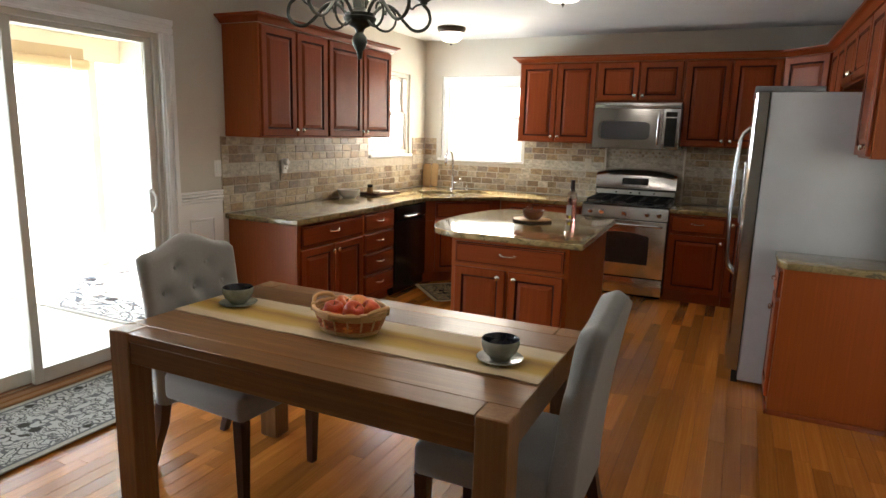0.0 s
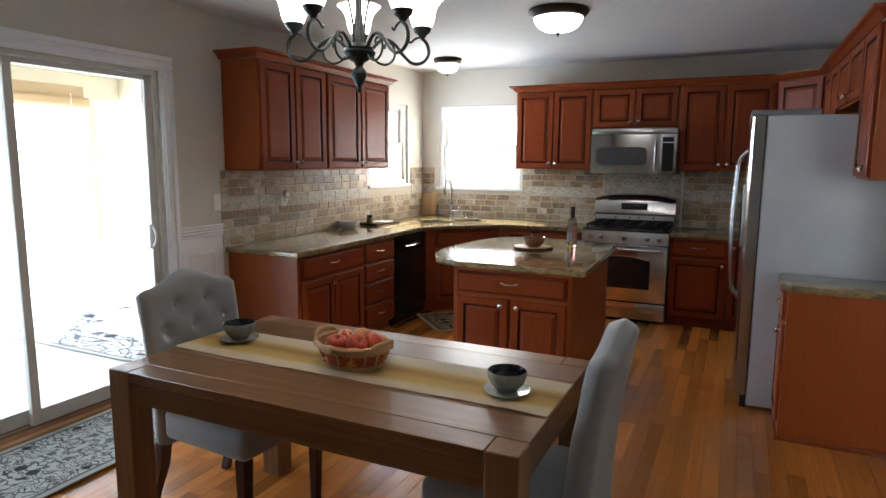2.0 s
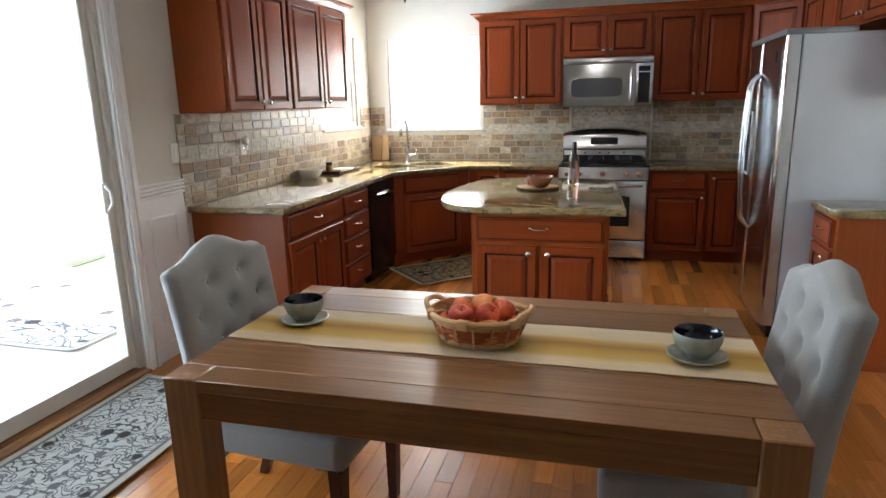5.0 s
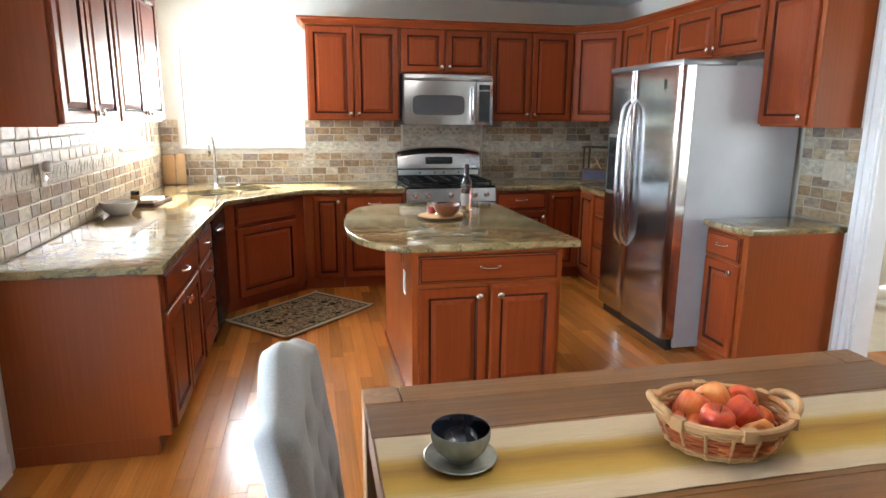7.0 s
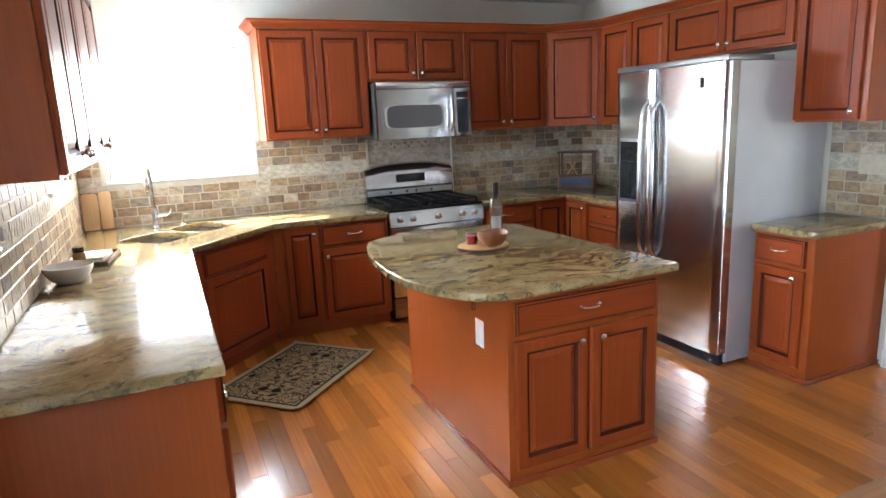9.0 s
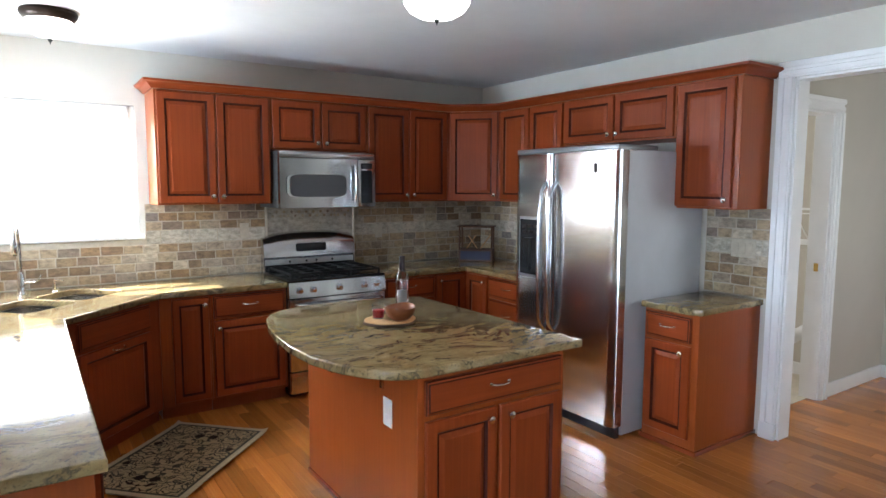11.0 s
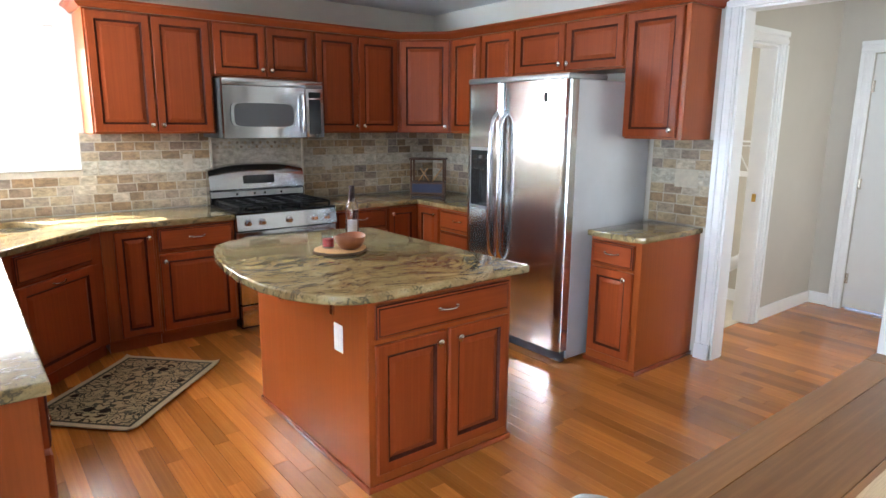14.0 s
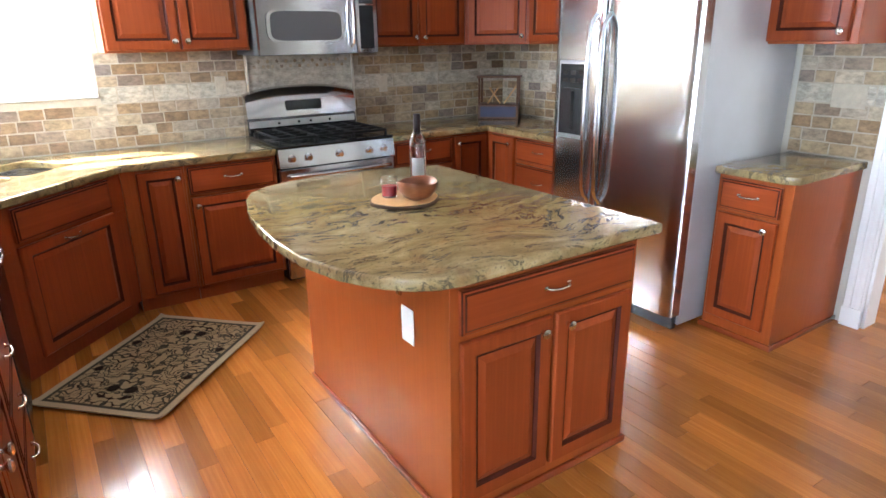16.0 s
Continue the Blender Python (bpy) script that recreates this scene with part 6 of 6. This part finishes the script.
rug("porch_rug", rot(-6.52, 5.45, -0.099, 0), 1.78, 2.0, rug_mat("porch_scroll_rug", 1.78, 2.0, (0.55, 0.54, 0.53), (0.055, 0.06, 0.07), (0.12, 0.13, 0.15), (0.45, 0.43, 0.40), 0.6), "large pale scroll-patterned rug on the porch floor")

# ---- garden ----
def grass():
    m, nt, b = material("lawn")
    f = noise_tex(nt, coords(nt), 0.6, 6)
    g = noise_tex(nt, coords(nt), 40, 3)
    c = mix(nt, 0.5, ramp(nt, f, ((0.3, (0.07, 0.11, 0.03)), (0.7, (0.13, 0.16, 0.05)))), ramp(nt, g, ((0.3, (0.05, 0.08, 0.02)), (0.7, (0.16, 0.18, 0.07)))))
    put(nt, b, Base_Color=c, Roughness=0.9)
    bump(nt, b, g, 0.6, 0.02)
    return m


structure("ground", box(-900, -900, -0.5, 900, 900, -0.24), grass(), "sunlit lawn round the house", "ground")
structure("patio", box(-13.5, -4, -0.245, PX - 0.16, 10, -0.17), plain("pale_patio_concrete", (0.56, 0.54, 0.50), 0.8, spots=0.1, scale=1.5), "pale concrete patio in full sun", "pavement")
BLUE = plain("blue_grey_painted_wood", (0.25, 0.33, 0.38), 0.6)
tr = thing("garden_trellis", rot(-9.5, 6.43, -0.17, 90), "blue-grey wooden garden trellis on the patio", "trellis")
for i in range(4):
    part("post", box(-0.6 + i * 0.4, -0.03, 0, -0.58 + i * 0.4, -0.01, 1.6, 0.004), BLUE, tr)
for z in (0.5, 1.0, 1.54):
    part("slat", box(-0.6, -0.045, z, 0.65, -0.031, z + 0.02, 0.003), BLUE, tr)
LEAF = plain("shrub_leaf", (0.13, 0.21, 0.17), 0.5, spots=0.3)


def shrub(x, y, h):
    root = thing("potted_shrub", pose(x, y, -0.17), "leafy green shrub in a pale pot", "plant", "potted shrubs")
    part("pot", lathe([(0, 0), (0.16, 0), (0.20, 0.30), (0.21, 0.33), (0.19, 0.33), (0.17, 0.29), (0, 0.28)], 24), plain("pale_pot", (0.62, 0.63, 0.64), 0.7), root)
    r = random.Random(3)
    part("stem", joined(*[tube([(0, 0, 0.27), (0.08 * math.cos(a), 0.08 * math.sin(a), 0.27 + h * 0.5), (0.2 * math.cos(a), 0.2 * math.sin(a), 0.27 + h * 0.9)], 0.012, 6, lambda t: 1.1 - 0.8 * t) for a in (0.3, 1.6, 2.9, 4.1, 5.3)]), STALK, root)
    vs, fs = [], []
    for i in range(190):
        a, q, rr = r.uniform(0, 6.283), r.uniform(0, 1), r.uniform(0.05, 0.34)
        c = Vector((rr * math.cos(a) * (0.5 + q * 0.7), rr * math.sin(a) * (0.5 + q * 0.7), 0.35 + h * q))
        m = Euler((r.uniform(-1, 1), r.uniform(-1, 1), a)).to_matrix()
        n = len(vs)
        vs += [c + m @ Vector(p) for p in ((0, 0, 0), (0.035, 0.022, 0.006), (0.08, 0, -0.004), (0.035, -0.022, 0.006))]
        fs.append((n, n + 1, n + 2, n + 3))
    me = bpy.data.meshes.new("leaves")
    me.from_pydata(vs, [], fs)
    me.materials.append(LEAF)
    part("leaves", me, None, root)


shrub(-9.24, 6.05, 0.5)


# ---- backsplash tiles ----
TILE_MESH = {}


def tile_mesh(w, h, band):
    key = (round(w, 3), round(h, 3), band, random.randrange(3))
    if key not in TILE_MESH:
        bm = box(-w / 2, -0.012, -h / 2, w / 2, -0.003, h / 2, 0.0022)
        rt = random.Random(len(TILE_MESH))
        for v in bm.verts:
            v.co += Vector((rt.uniform(-1, 1), rt.uniform(-0.25, 0.25), rt.uniform(-1, 1))) * 0.0018
        if band:
            n = max(2, round(w / 0.05))
            for i in range(n):
                x = -w / 2 + w * (i + 0.5) / n
                grow(bm, moved(box(-0.008, -0.002, -h * 0.28, 0.008, 0.0, h * 0.28, 0.001), pose(x, -0.0115, 0, 0, 28)))
        TILE_MESH[key] = mesh_of("tile", bm, BAND if band else TILE, 0)
    return TILE_MESH[key]


ROWS_Z = [(0.879 + 0.066 * i, 0.066, False) for i in range(4)] + [(1.143, 0.100, True)] + [(1.243 + 0.066 * i, 0.066, False) for i in range(3)]


def backsplash(label, m, length, holes, seed):
    """Local x 0..length along the wall, facing -y."""
    r = random.Random(seed)
    root = thing("backsplash", m, label, "backsplash", kind="structure")
    g = bmesh.new()
    xs = sorted({0, length, *(max(0, h[0]) for h in holes), *(min(length, h[1]) for h in holes)})
    zs = sorted({0.8765, 1.4395, *(h[2] for h in holes)})
    for a, b in zip(xs, xs[1:]):
        for c, d in zip(zs, zs[1:]):
            if not any(h[0] <= a and b <= h[1] and h[2] <= c for h in holes):
                grow(g, box(a, -0.0098, c, b, -0.0005, d))
    part("grout", g, GROUT, root)
    for i, (z, h, band) in enumerate(ROWS_Z):
        x = -r.uniform(0.02, 0.11)
        while x < length - 0.012:
            w = 0.205 if band else r.choice((0.102, 0.126, 0.130, 0.134, 0.138, 0.146))
            a, b = max(x, 0.0), min(x + w, length)
            x += w
            for h0, h1, hz in holes:
                if z + h > hz + 0.012:
                    if a < h0 < b:
                        b = h0
                    elif a < h1 < b:
                        a = h1
                    elif a >= h0 and b <= h1:
                        b = a
            if b - a < 0.014:
                continue
            ob = part("tile", tile_mesh(b - a - 0.0075, h - 0.0075, band), None, root)
            ob.matrix_basis = pose((a + b) / 2, r.uniform(-0.0006, 0.0005), z + h / 2, 0, r.uniform(-0.5, 0.5), 0)
    return root


backsplash("tumbled travertine brick tiles behind the long worktop", rot(XL, 4.602, 0, 90), YB - 4.602 - 0.013, [(6.585 - 4.602, 7.53 - 4.602, 1.222)], 1)
backsplash("tumbled travertine brick tiles round the sink window", rot(XL + 0.013, YB, 0, 0), -2.630 - XL - 0.013, [(-4.60 - XL - 0.013, -3.515 - XL - 0.013, 1.182)], 2)
backsplash("tumbled travertine brick tiles beside the range", rot(-1.838, YB, 0, 0), XR + 1.838 - 0.013, [], 3)
backsplash("tumbled travertine brick tiles in the far corner", rot(XR, YB, 0, -90), YB - 6.36, [], 4)
backsplash("tumbled travertine brick tiles over the small worktop", rot(XR, 5.335, 0, -90), 0.435, [], 5)

panel = thing("range_tile_panel", pose(-2.612, YB, 0), "framed pale tile panel with a mosaic border behind the range", "backsplash", kind="structure")
part("field", box(0, -0.010, 0.88, 0.757, -0.0005, 1.404, 0.001), BAND, panel)
for x in (-0.016, 0.757):
    part("pencil_strip", box(x, -0.022, 0.88, x + 0.016, -0.0005, 1.404, 0.005, 2), plain("cream_stone_strip", (0.62, 0.57, 0.46), 0.4), panel)
rm = random.Random(8)
mos = mesh_of("mosaic_piece", box(-0.010, -0.013, -0.010, 0.010, -0.0102, 0.010, 0.001), TILE, 0)
for i in range(22):
    for j in range(2):
        if (i + j) % 2 == 0 or i % 7 == 3:
            part("mosaic_piece", mos, None, panel, "", pose(0.045 + i * 0.032, 0, 1.325 + 0.034 * j, 0, 45 * (i % 2)))

# ---- floor planks ----
rf = random.Random(11)
PW = 0.0762
PLANK = {}


def plank_box(l):
    bm = bmesh.new()
    w, c, h = PW - 0.0009, 0.0008, 0.0
    v0 = [(-w / 2, -l / 2), (w / 2, -l / 2), (w / 2, l / 2), (-w / 2, l / 2)]
    low = [bm.verts.new((x, y, -0.012)) for x, y in v0]
    mid = [bm.verts.new((x, y, h - c)) for x, y in v0]
    top = [bm.verts.new((x - math.copysign(c, x), y - math.copysign(c, y), h)) for x, y in v0]
    bm.faces.new(top)
    for a, b in ((low, mid), (mid, top)):
        for k2 in range(4):
            bm.faces.new((a[k2], a[(k2 + 1) % 4], b[(k2 + 1) % 4], b[k2]))
    return bm


planks_near, planks_far = [], []
x = XL + PW / 2
while x < 1.62 + PW:
    hall = x > XR
    y0, y1 = (2.72, 5.10) if hall else (YS, YB)
    y = y0 - rf.uniform(0, 0.6)
    while y < y1:
        l = rf.choice((0.5, 0.65, 0.8, 0.95, 1.1, 1.3))
        a, b = max(y, y0), min(y + l, y1)
        y += l
        if b - a > 0.03:
            (planks_near if (not hall and 2.9 < (a + b) / 2 < 7.3 and x > -4.2) else planks_far).append((x, a, b))
    x += PW
floor_ob = bpy.data.objects["floor"]
for x, a, b in planks_near[300:]:
    planks_far.append((x, a, b))
for x, a, b in planks_near[:300]:
    l = round(b - a, 3)
    if l not in PLANK:
        PLANK[l] = mesh_of("plank", plank_box(l - 0.0012), OAK, 0)
    part("plank", PLANK[l], None, floor_ob, "", pose(x, (a + b) / 2, rf.uniform(-0.0003, 0.0003)))
vs, fs = [], []
for x, a, b in planks_far:
    w, c, h = PW - 0.0009, 0.0008, rf.uniform(-0.0003, 0.0003)
    a, b = a + 0.0006, b - 0.0006
    n = len(vs)
    for s, z in ((0, -0.012), (0, h - c), (c, h)):
        vs += [(x - w / 2 + s, a + s, z), (x + w / 2 - s, a + s, z), (x + w / 2 - s, b - s, z), (x - w / 2 + s, b - s, z)]
    fs.append((n + 8, n + 9, n + 10, n + 11))
    for q in (0, 4):
        for k2 in range(4):
            j = (k2 + 1) % 4
            fs.append((n + q + k2, n + q + j, n + q + 4 + j, n + q + 4 + k2))
me = bpy.data.meshes.new("planks")
me.from_pydata(vs, [], fs)
me.materials.append(OAK_FAR)
tagged(part("planks", me, None, floor_ob), kind="stuff")
